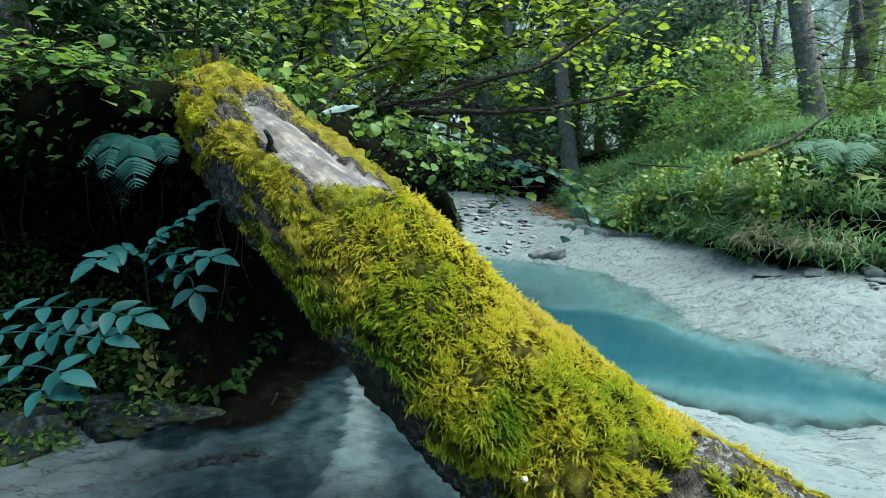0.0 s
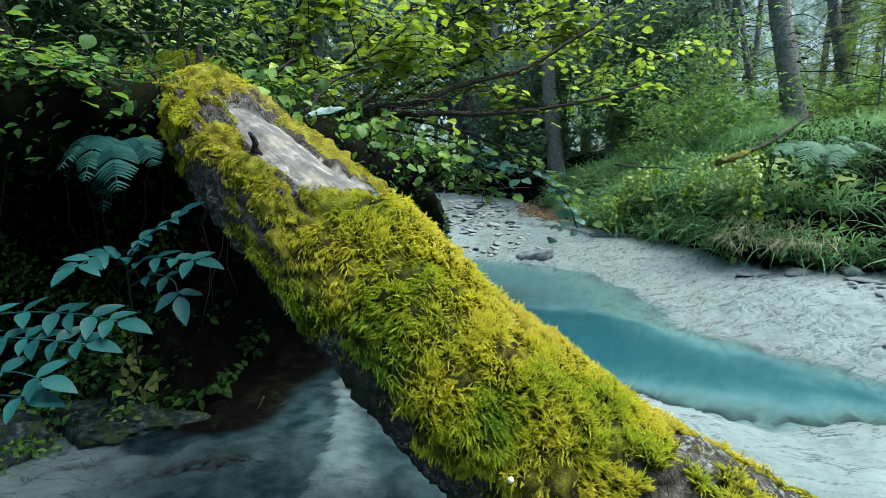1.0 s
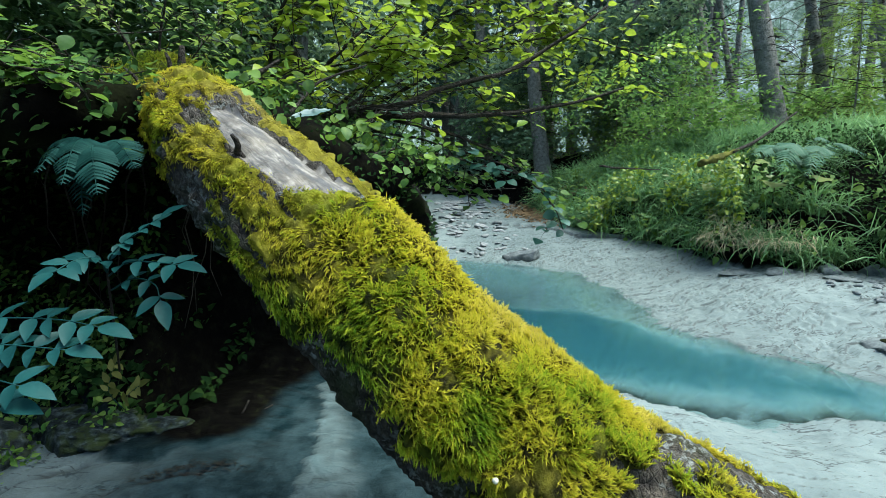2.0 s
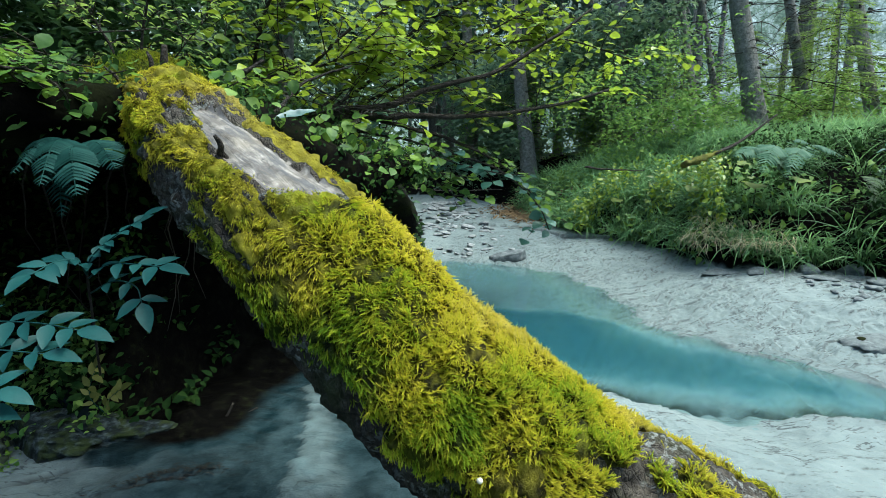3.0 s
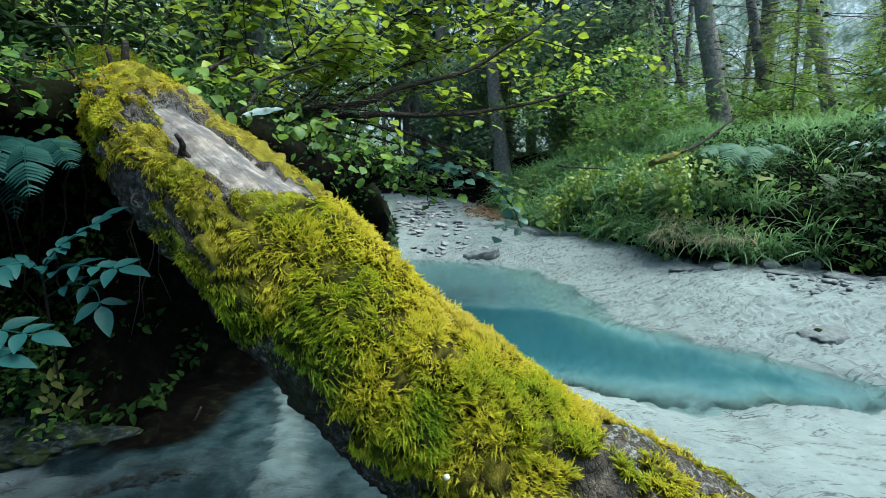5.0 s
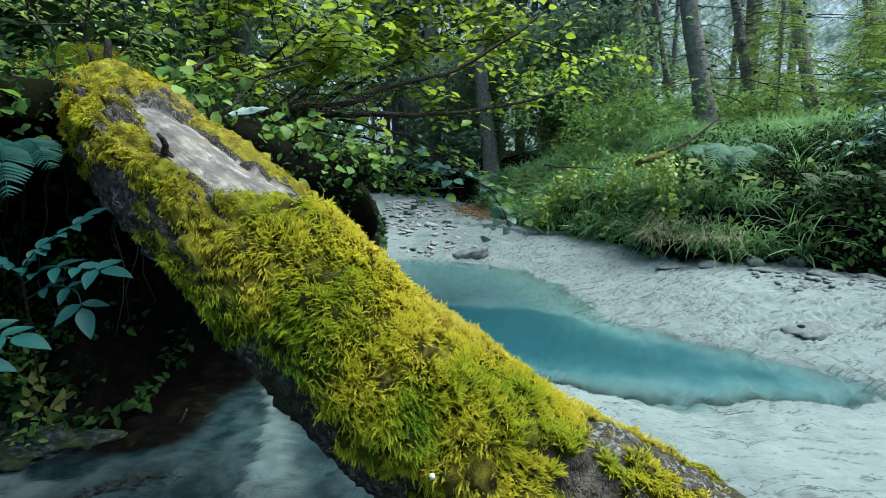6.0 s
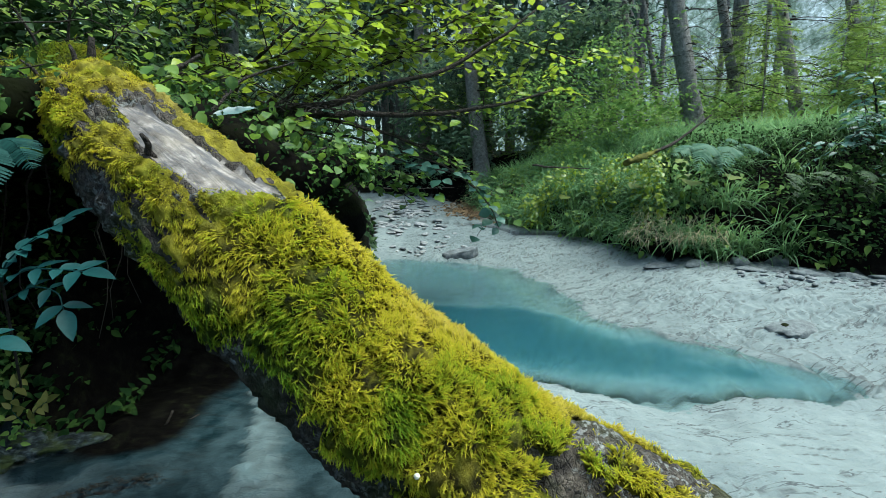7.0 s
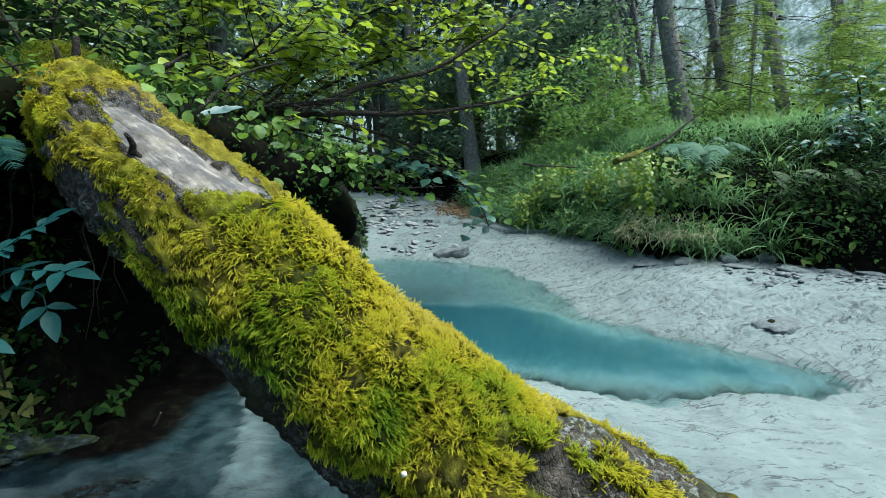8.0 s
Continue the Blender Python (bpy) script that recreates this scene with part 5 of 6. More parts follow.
# ---- the grassy bank across the stream
def bank_spots(n, rng, xr, yr, dr, side=1):
    x, y = rng.uniform(*xr, n), rng.uniform(*yr, n)
    d = -polygon_distance(x, y, CHANNEL)
    ok = (d > dr[0]) & (d < dr[1])
    x, y, d = x[ok], y[ok], d[ok]
    return np.c_[x, y, height(x, y)], d


rng = np.random.RandomState(41)
C0, d = bank_spots(9000, rng, (1.0, 7.5), (2.2, 8.6), (0.02, 3.6))
keepg = vnoise(C0 * 1.7 + 4) + 0.5 * vnoise(C0 * 5) > -0.45
C0, d = C0[keepg][:3300], d[keepg][:3300]
sparse = (C0[:, 0] > 3.1 + 0.3 * vnoise(C0 * 2)) & (d < 1.2) & (rng.uniform(0, 1, len(C0)) < 0.8)
C0, d = C0[~sparse], d[~sparse]
per = 23
tuft_size = np.repeat(rng.uniform(0.24, 0.52, len(C0)) * (1.0 - 0.3 * step(0.8, 2.5, d)), per)
tuft_tint = np.repeat(rng.uniform(0, 1, len(C0)), per)
fall = np.repeat(unit(np.c_[-0.55 + 0.5 * vnoise(C0 * 2.5), -0.8 + 0.5 * vnoise(C0 * 2.5 + 9), 0 * d]), per, 0)
P = np.repeat(C0, per, 0) + rng.normal(0, 0.025, (len(C0) * per, 3)) * [1, 1, 0]
around = rng.normal(0, 1, (len(P), 3)) * [1, 1, 0]
way = unit(fall * rng.uniform(0.1, 0.9, len(P))[:, None] + around * 0.38 + [0, 0, 1.0])
size = tuft_size * rng.uniform(0.7, 1.15, len(P))
grass = part("grass", scatter("grass", BLADES, P - [0, 0, 0.01], turns(way, np.tile([0, 0, 1.0], (len(P), 1)), rng.uniform(-0.8, 0.8, len(P))), size, 3, np.clip(tuft_tint * 0.7 + rng.uniform(0, 0.3, len(P)), 0, 0.99)), GRASS)
tagged(grass, "long drooping green grass on the stream bank", "grass", kind="stuff")

P, d = bank_spots(1500, rng, (2.3, 2.85), (3.1, 4.1), (-0.04, 0.14))
way = unit(np.c_[-0.5 + 0 * d, -0.6 + 0 * d, 0.25 + 0 * d] + rng.normal(0, 0.6, (len(P), 3)))
dry = part("dry_grass", scatter("dry_grass", BLADES, P + [-0.07, -0.10, 0.20], turns(way, np.tile([0, 0, 1.0], (len(P), 1)), rng.uniform(-0.8, 0.8, len(P))), rng.uniform(0.08, 0.19, len(P)), 5), DRY)
tagged(dry, "withered straw-coloured grass hanging over the bank edge", "grass", kind="stuff")

P, d = bank_spots(26000, rng, (0.9, 6.5), (2.4, 8.0), (-0.04, 1.3))
P = P[vnoise(P * 2.1 + 14) + 0.6 * step(0.5, 0.0, d[: len(P)]) > 0.0]
P = P[(P[:, 0] < 3.0) | (rng.uniform(0, 1, len(P)) < 0.25)][:2200]
P = P + np.c_[np.zeros((len(P), 2)), rng.uniform(0.02, 0.30, len(P))]
way = unit(np.c_[-0.5 + 0 * P[:, 0], -0.7 + 0 * P[:, 0], 0 * P[:, 0]] + rng.normal(0, 0.6, (len(P), 3)))
herbs = part("herbs", scatter("herbs", SMALL, P, turns(way, unit(np.tile([-0.2, -0.5, 1.0], (len(P), 1)) + rng.normal(0, 0.35, (len(P), 3)))), rng.uniform(0.035, 0.09, len(P)), 6), HERB)
tagged(herbs, "leafy green herbs that cover the bank edge", "herbs", kind="stuff")


# herbs near the shrub, their shade carried by a darker leaf colour
P, d = bank_spots(26000, rng, (3.15, 5.6), (1.8, 5.0), (0.0, 1.35))
P = P[:7500]
P = P + np.c_[np.zeros((len(P), 2)), rng.uniform(0.0, 0.42, len(P)) * (0.6 + 0.4 * vnoise(P * 2.5))]
way = unit(np.c_[-0.5 + 0 * P[:, 0], -0.7 + 0 * P[:, 0], 0 * P[:, 0]] + rng.normal(0, 0.6, (len(P), 3)))
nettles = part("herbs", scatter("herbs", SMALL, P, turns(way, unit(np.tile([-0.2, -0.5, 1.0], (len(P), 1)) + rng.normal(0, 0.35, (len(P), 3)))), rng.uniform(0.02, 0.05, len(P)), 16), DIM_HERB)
tagged(nettles, "tall shade-darkened leafy herbs at the foot of the bank", "herbs", kind="stuff")


def clumps(n, rng, xr, yr, zr, cut, scale=0.9, lift=0.0):
    x, y = rng.uniform(*xr, n), rng.uniform(*yr, n)
    z = height(x, y) + rng.uniform(*zr, n) ** 1.0
    P = np.c_[x, y, z]
    inside = polygon_distance(x, y, CHANNEL) < -0.15
    return P[(fbm(P * scale + lift, 3) > cut) & inside]


for q, (xr, yr, zr, cut, n, sz, material, label) in enumerate((
    ((3.2, 11.0), (5.8, 11.5), (0.0, 0.75), 0.02, 34000, (0.05, 0.10), UNDER, "low green undergrowth between the spruce trunks"),
    ((1.2, 4.8), (5.9, 11.5), (0.0, 1.6), -0.02, 24000, (0.04, 0.09), UNDER, "light green herbs and saplings at the far bend of the bank"),
    ((6.2, 13.0), (5.6, 11.0), (0.2, 1.7), 0.34, 46000, (0.06, 0.11), UNDER, "light green young broadleaf growth in the wood"),
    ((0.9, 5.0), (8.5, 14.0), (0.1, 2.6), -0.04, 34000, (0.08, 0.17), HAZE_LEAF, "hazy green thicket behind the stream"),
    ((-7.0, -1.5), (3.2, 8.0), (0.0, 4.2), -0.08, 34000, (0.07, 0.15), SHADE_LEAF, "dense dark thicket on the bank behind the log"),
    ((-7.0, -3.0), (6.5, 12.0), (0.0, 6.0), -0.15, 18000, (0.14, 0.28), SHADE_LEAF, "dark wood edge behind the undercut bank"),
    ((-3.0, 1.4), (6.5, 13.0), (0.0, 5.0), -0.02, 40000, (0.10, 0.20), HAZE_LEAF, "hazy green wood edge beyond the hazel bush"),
)):
    P = clumps(n, rng, xr, yr, zr, cut, 0.9, 11.0 * q)
    way = rng.normal(0, 1, (len(P), 3)) * [1, 1, 0.35]
    ob = part("undergrowth", scatter("undergrowth", TINY, P, turns(way, unit(np.tile([0, -0.3, 1.0], (len(P), 1)) + rng.normal(0, 0.4, (len(P), 3)))), rng.uniform(*sz, len(P)), 7 + q), material)
    tagged(ob, label, "undergrowth", kind="stuff")

# ---- spruces
NEEDLES = [blade_form(0.10, 3, b, 0.2) for b in (0.3, 0.7)]


def spruce(base, top, radius, label, seed, branches=46, low=1.2, leafy_from=2.5, reach=1.5, dead=0):
    """A spruce: a tapered trunk, dead twigs low down and drooping needled boughs above."""
    rng = np.random.RandomState(seed)
    tree = thing("spruce_tree", base, label, "tree", "spruces across the stream")
    base, top = np.array(base, float), np.array(top, float)
    line = np.linspace(base - [0, 0, 0.25], top, 40) - base
    t = np.linspace(0, 1, 40)
    rad = radius * (1 - 0.8 * t) * (1 + 0.35 * np.exp(-t * 28))
    v, f = tube(line, rad, 14, 0.10, 7)
    part("trunk", mesh_of("trunk", v, f), SPRUCE_BARK, tree)
    span = np.linalg.norm(top - base)
    wood_parts, P, Dr = [], [], []
    for q in range(branches):
        h = low + (span - low) * (q + rng.uniform(0, 1)) / branches
        start = (top - base) * h / span
        ang = rng.uniform(0, 2 * math.pi)
        long = reach * rng.uniform(0.5, 1.0) * (1 - 0.6 * h / span)
        alive = h > leafy_from
        if not alive:
            long *= 0.6
        n = 8
        u = np.linspace(0, 1, n)
        pts = start + np.c_[np.cos(ang) * long * u, np.sin(ang) * long * u, -0.35 * long * u**1.5 + 0.12 * long * u] + np.cumsum(rng.normal(0, 0.012, (n, 3)), 0)
        wood_parts.append(tube(pts, np.linspace(0.012, 0.003, n), 4, cap=False))
        if alive:
            m = int(46 * long)
            k = rng.uniform(0.15, 1, m)
            P.append(np.stack([np.interp(k, u, pts[:, c]) for c in range(3)], 1))
            Dr.append(np.c_[np.cos(ang) + rng.normal(0, 0.7, m), np.sin(ang) + rng.normal(0, 0.7, m), rng.uniform(-0.9, -0.1, m)])
    for q in range(dead):  # dead twigs and knots on the lower trunk
        h = rng.uniform(0.35, min(leafy_from + 0.6, span * 0.6))
        k = h / span
        start = (top - base) * k
        ang = rng.uniform(0, 2 * math.pi)
        side = np.array([math.cos(ang), math.sin(ang), 0])
        if q % 3:
            at = start + side * radius * (1 - 0.8 * k) * 0.9
            wood_parts.append(tube(np.array([at, at + side * 0.03 + [0, 0, -0.008], at + side * rng.uniform(0.035, 0.07) + [0, 0, -0.02]]), [0.017, 0.012, 0.006], 5))
        else:
            long, u = rng.uniform(0.5, 1.5), np.linspace(0, 1, 7)
            pts = start + np.c_[side[0] * long * u, side[1] * long * u, 0.08 * long * u - 0.42 * long * u**1.8] + np.cumsum(rng.normal(0, 0.012, (7, 3)), 0)
            wood_parts.append(tube(pts, np.linspace(0.007, 0.002, 7), 4, cap=False))
            for r in range(3):
                e = pts[rng.randint(2, 6)]
                way = side * rng.uniform(0.3, 0.8) + rng.normal(0, 0.5, 3) * [1, 1, 0.4] + [0, 0, -0.25]
                wood_parts.append(tube(np.array([e + way * 0.35 * g for g in np.linspace(0, 1, 4)]), np.linspace(0.004, 0.0015, 4), 3, cap=False))
    v, f = join(wood_parts)
    tagged(part("branches", mesh_of("branches", v, f), TWIG, tree), kind="stuff")
    if P:
        P, Dr = np.vstack(P), np.vstack(Dr)
        crown = scatter("crown", NEEDLES, P, turns(Dr, np.tile([0, 0, 1.0], (len(P), 1))), np.c_[rng.uniform(0.3, 0.6, len(P)), rng.uniform(0.16, 0.34, len(P)), np.full(len(P), 0.25)], seed)
        tagged(part("crown", crown, NEEDLE, tree), kind="stuff")
    return tree


SPRUCES = [
    ((4.5, 6.04), (-0.185, 0.1), 0.128, 4.6, "thick grey spruce trunk with dead twig stubs on the bank"),
    ((5.35, 8.73), (-0.13, 0.15), 0.088, 4.6, "slender grey spruce trunk in the wood"),
    ((6.46, 9.74), (-0.14, 0.16), 0.07, 4.6, "thin spruce trunk in the wood"),
    ((6.08, 6.02), (-0.135, 0.17), 0.085, 4.6, "grey spruce trunk rising from leafy undergrowth"),
    ((6.14, 7.17), (-0.2, 0.1), 0.085, 4.8, "grey spruce trunk rising from leafy undergrowth"),
    ((9.4, 7.9), (-0.12, 0.19), 0.10, 5.0, "slender grey spruce trunk in the wood"),
    ((10.6, 8.7), (-0.16, 0.2), 0.09, 5.2, "slender grey spruce trunk in the wood"),
    ((4.22, 9.29), (-0.04, 0.16), 0.16, 2.2, "dark spruce trunk in the shade of the wood"),
    ((2.36, 9.15), (-0.09, 0.16), 0.15, 2.0, "dark spruce trunk at the far bend of the stream"),
    ((3.1, 11.6), (-0.06, 0.14), 0.14, 1.9, "dark spruce trunk deep in the wood"),
    ((1.7, 12.5), (-0.03, 0.14), 0.17, 1.6, "dark spruce trunk deep in the wood"),
    ((7.6, 10.4), (-0.14, 0.17), 0.08, 5.0, "thin spruce trunk in the wood"),
    ((-1.6, 6.8), (0.05, 0.1), 0.12, 1.2, "dark spruce with low boughs behind the thicket"),
    ((-3.3, 3.9), (0.08, -0.02), 0.16, 0.2, "dark spruce with low boughs above the undercut bank"),
    ((-2.6, 9.5), (0.05, 0.1), 0.15, 1.0, "dark spruce with low boughs behind the thicket"),
]
for q, ((x, y), (lx, ly), radius, leafy_from, label) in enumerate(SPRUCES):
    z = float(height(x, y))
    tall = 9.0
    spruce((x, y, z), (x + lx * tall, y + ly * tall, z + tall), radius, label, 100 + q, 60, 0.9 if leafy_from < 4 else 3.6, leafy_from, 1.5, 130 if leafy_from > 4 else 0)



def young_spruce(x, y, tall, seed):
    """A young spruce in the shade: thin stem and airy level sprays."""
    rng = np.random.RandomState(seed)
    base = np.array([x, y, float(height(x, y))])
    tree = thing("spruce_sapling", tuple(base), "airy yellow-green young spruce between the trunks", "tree", "young spruces in the wood")
    lean = rng.normal(0, 0.06, 2)
    stem = spline([(0, 0, -0.05), (lean[0] * 0.4, lean[1], tall * 0.5), (lean[0], lean[1], tall)], 12)
    v, f = tube(stem, np.linspace(0.014, 0.003, 12), 6)
    part("trunk", mesh_of("trunk", v, f), SPRUCE_BARK, tree)
    wood_parts, P, Dr = [], [], []
    for q in range(58):
        t = 0.08 + 0.9 * q / 58
        start = np.array([np.interp(t, np.linspace(0, 1, 12), stem[:, c]) for c in range(3)])
        ang, long, u = rng.uniform(0, 6.283), (0.85 * tall * 0.6) * (1 - t) ** 0.7 * rng.uniform(0.6, 1.1) + 0.06, np.linspace(0, 1, 6)
        way = np.array([math.cos(ang), math.sin(ang), 0])
        pts = start + way * (long * u)[:, None] + np.c_[0 * u, 0 * u, 0.10 * long * u - 0.30 * long * u**2]
        wood_parts.append(tube(pts, np.linspace(0.004, 0.0012, 6), 3, cap=False))
        m = int(150 * long) + 6
        k = rng.uniform(0.12, 1, m)
        off = rng.uniform(-1, 1, m) * 0.30 * long * (1.05 - k)
        cross = np.array([-way[1], way[0], 0])
        P.append(np.stack([np.interp(k, u, pts[:, c]) for c in range(3)], 1) + cross * off[:, None] + np.c_[np.zeros((m, 2)), -0.15 * np.abs(off)])
        Dr.append(way + cross * np.sign(off)[:, None] * 0.8 + rng.normal(0, 0.3, (m, 3)) * [1, 1, 0.5] + [0, 0, -0.12])
    v, f = join(wood_parts)
    tagged(part("branches", mesh_of("branches", v, f), TWIG, tree), kind="stuff")
    P, Dr = np.vstack(P), np.vstack(Dr)
    s = rng.uniform(0.05, 0.10, len(P))
    tagged(part("crown", scatter("crown", [blade_form(0.2, 2, 0.3, 0.2), blade_form(0.14, 2, 0.6, 0.2)], P, turns(Dr, np.tile([0, 0, 1.0], (len(P), 1))), s, seed), YOUNG, tree), kind="stuff")


for q, (x, y, tall) in enumerate(((5.0, 5.6, 1.75), (5.6, 5.3, 1.5), (6.3, 5.5, 1.9), (7.1, 5.6, 2.0), (6.0, 7.2, 2.1), (7.6, 6.6, 2.3), (5.2, 7.6, 1.8), (6.8, 8.4, 2.4), (8.6, 7.2, 2.3), (4.3, 7.9, 1.5), (4.9, 9.6, 2.0), (8.2, 5.4, 2.0), (7.4, 9.6, 2.5), (3.4, 8.6, 1.6))):
    young_spruce(x, y, tall, 300 + q)

rng = np.random.RandomState(77)
far = []
P, Dr = [], []
for q in range(60):
    a, r = rng.uniform(-0.35, 1.35), rng.uniform(13, 34)
    x, y = r * math.sin(a), r * math.cos(a)
    z = float(height(x, y))
    w = rng.uniform(0.10, 0.22)
    far.append(tube(np.linspace((x, y, z - 0.3), (x + rng.normal(0, 0.3), y, z + 14), 6), np.linspace(w, w * 0.4, 6), 7))
    m = 520 if a < 0.5 else 60
    h = rng.uniform(2.0, 13, m) if a < 0.5 else rng.uniform(7.0, 13.5, m)
    g, e = rng.uniform(0, 6.283, m), rng.uniform(0.1, 1, m) ** 0.6 * (2.2 - 0.13 * h)
    P.append(np.c_[x + np.cos(g) * e, y + np.sin(g) * e, z + h - 0.25 * e])
    Dr.append(np.c_[np.cos(g), np.sin(g), np.full(m, -0.5)])
v, f = join(far)
tagged(part("far_trunks", mesh_of("far_trunks", v, f), SPRUCE_BARK), "grey trunks of the far spruce wood", "trees", kind="stuff")
P, Dr = np.vstack(P), np.vstack(Dr)
tagged(part("far_woods", scatter("far_woods", NEEDLES, P, turns(Dr + rng.normal(0, 0.5, P.shape), np.tile([0, 0, 1.0], (len(P), 1))), np.c_[rng.uniform(1.2, 2.4, len(P)), rng.uniform(0.35, 0.8, len(P)), np.full(len(P), 0.6)], 3), NEEDLE), "dark needled boughs of the far spruce wood", "trees", kind="stuff")

# ---- fallen branches and small things
MOSSY = stone("mossy_branch", (0.03, 0.03, 0.008), (0.075, 0.078, 0.018), (0.18, 0.175, 0.035), 0.4, 0.95, 0.1)
dead = thing("fallen_branch", (2.33, 3.96, 0.92), "dead dark branch with a mossy thick end on the bank", "branch")
line = spline([(2.25, 3.88, 0.96), (2.614, 4.12, 1.05), (3.01, 4.35, 1.17), (3.559, 4.62, 1.45)], 30) - np.array([2.33, 3.96, 0.92])
v, f = tube(line[11:], np.linspace(0.019, 0.008, 19), 9, 0.3, 30)
part("branch", mesh_of("branch", v, f), TWIG, dead)
v, f = tube(line[:13], 0.015 + 0.011 * np.sin(np.linspace(0.9, 3.0, 13)), 11, 0.8, 55)
part("mossy_end", mesh_of("mossy_end", v, f), MOSSY, dead, "thick end covered in yellow-green moss")

# dim small plants on the slope beside the hollow
rng = np.random.RandomState(51)
x, y = rng.uniform(-2.4, -0.75, 5200), rng.uniform(1.6, 2.4, 5200)
P = np.c_[x, y, height(x, y) + rng.uniform(0, 0.06, len(x))]
P = P[(vnoise(P * 5.5) + 0.9 * step(-0.75, -1.15, P[:, 0]) > 0.25) & (P[:, 2] > 0.1)]
way = unit(rng.normal(0, 0.7, (len(P), 3)) + [0, -0.8, 0.2])
slope = part("slope_herbs", scatter("slope_herbs", SMALL, P, turns(way, unit(np.tile([0, -0.6, 1.0], (len(P), 1)) + rng.normal(0, 0.4, (len(P), 3)))), rng.uniform(0.018, 0.05, len(P)), 8), DIM_HERB)
tagged(slope, "small dim herbs and moss on the dark slope", "herbs", kind="stuff")

# broad pale leaves among the grass
YELLOW = leafy("yellowing_leaf", (0.09, 0.13, 0.03), (0.17, 0.22, 0.055), (0.26, 0.30, 0.10), 0.6, 0.3, 0.2)
BROAD = [leaf_form(1.05, 8, 0.10, 0.12, 0.4, 0.0, 0.05, s) for s in range(3)]
broad = [single(q, "blade", YELLOW) for q in BROAD] + [single(q, "blade", HERB) for q in BROAD]
for q, (x, y, up, w, turn) in enumerate(((2.75, 4.05, 0.30, 0.15, 0.4), (2.62, 4.3, 0.30, 0.15, 2.4), (2.95, 4.35, 0.28, 0.17, 1.2), (2.5, 4.9, 0.30, 0.085, 4.6), (2.75, 3.75, 0.26, 0.15, 2.0), (3.1, 3.7, 0.28, 0.13, 2.2), (3.6, 3.3, 0.28, 0.14, 1.4), (2.3, 5.2, 0.3, 0.13, 4.0))):
    z = float(height(x, y)) + up
    plant = thing("butterbur_plant", (x, y, float(height(x, y))), "broad pale yellowing butterbur leaf among the bank grass" if q % 3 else "broad green butterbur leaf among the bank grass", "plant", "broad-leaved plants on the bank")
    low = float(height(x, y))
    v, f = tube(spline([(0, 0, -0.02), (0.01, -0.02, (z - low) * 0.6), (0.0, -0.03, z - low)], 8), 0.004, 6)
    part("stem", mesh_of("stem", v, f), TWIG, plant)
    d = np.array([[math.cos(turn), -abs(math.sin(turn)) * 0.6, -0.1]])
    leaf_objects("blade", [broad[q % 3 if q % 3 else 3 + q % 3]], plant, [(x, y - 0.03, z)], turns(d, np.array([[0, -0.35, 1.0]])), [w])

# two tiny pale mushrooms on the moss
CAP = stone("mushroom_cap", (0.6, 0.56, 0.42), (0.7, 0.67, 0.52), (0.78, 0.75, 0.62), 0.0, 0.6)
for s, deg, w in ((0.686, 79, 0.0055), (0.66, 126, 0.0035)):
    p, o = on_log(s, deg, 0.012)
    shroom = thing("mushroom", tuple(p[0]), "tiny pale round mushroom growing among moss on the log", "mushroom", "mushrooms on the log")
    up = unit(o[0] * 0.7 + [0, -0.2, 0.6])
    v, f = tube(np.array([up * 0.03 * t for t in np.linspace(0, 1, 5)]), 0.0016, 6)
    part("stem", mesh_of("stem", v, f), CAP, shroom)
    t = np.linspace(0, 1, 7)
    line = np.array([up * (0.026 + w * 1.2 * q) for q in t])
    v, f = tube(line, w * np.sqrt(np.maximum(1 - t**2, 0.004)), 12)
    part("cap", mesh_of("cap", v, f), CAP, shroom)

# sticks on the shaded sand
for pts, r in (([(-0.66, 1.72, 0.03), (-0.62, 1.68, 0.06), (-0.60, 1.70, 0.10)], 0.006), ([(-0.63, 1.69, 0.03), (-0.57, 1.70, 0.05), (-0.53, 1.74, 0.06)], 0.005), ([(-1.0, 1.5, 0.03), (-0.9, 1.47, 0.035), (-0.78, 1.49, 0.03), (-0.7, 1.47, 0.035)], 0.003)):
    stick = thing("stick", pts[0], "short dark broken stick lying on shaded sand", "stick", "sticks on the sand")
    line = spline(pts, 10) - np.array(pts[0])
    v, f = tube(line, np.linspace(r, r * 0.6, 10), 6, 0.2, 60)
    part("wood", mesh_of("wood", v, f), TWIG, stick)

# one long leaf beside the log, the sky's sheen put into its pale colour
SKY_SHEEN = leafy("sky_sheen_leaf", (0.04, 0.085, 0.078), (0.065, 0.12, 0.112), (0.095, 0.16, 0.15), 0.4, 0.15, 0.4)
tongue = thing("tongue_leaf", (-0.423, 1.751, 1.081), "long leaf beside the log, pale with painted sky sheen", "leaf")
blade = single(leaf_form(0.26, 10, 0.12, 0.1, 0.5, 0.0, 0.02, 4), "blade", SKY_SHEEN)
leaf_objects("blade", [blade], tongue, [(-0.423, 1.751, 1.081)], turns(np.array([[0.126, 0.090, 0.057]]), np.array([[0.1, -0.6, 0.8]])), [0.165])
v, f = tube(spline([(0, 0, 0), (-0.03, 0.06, -0.1), (-0.02, 0.15, -0.3)], 8), 0.002, 5)
part("stalk", mesh_of("stalk", v, f), TWIG, tongue)

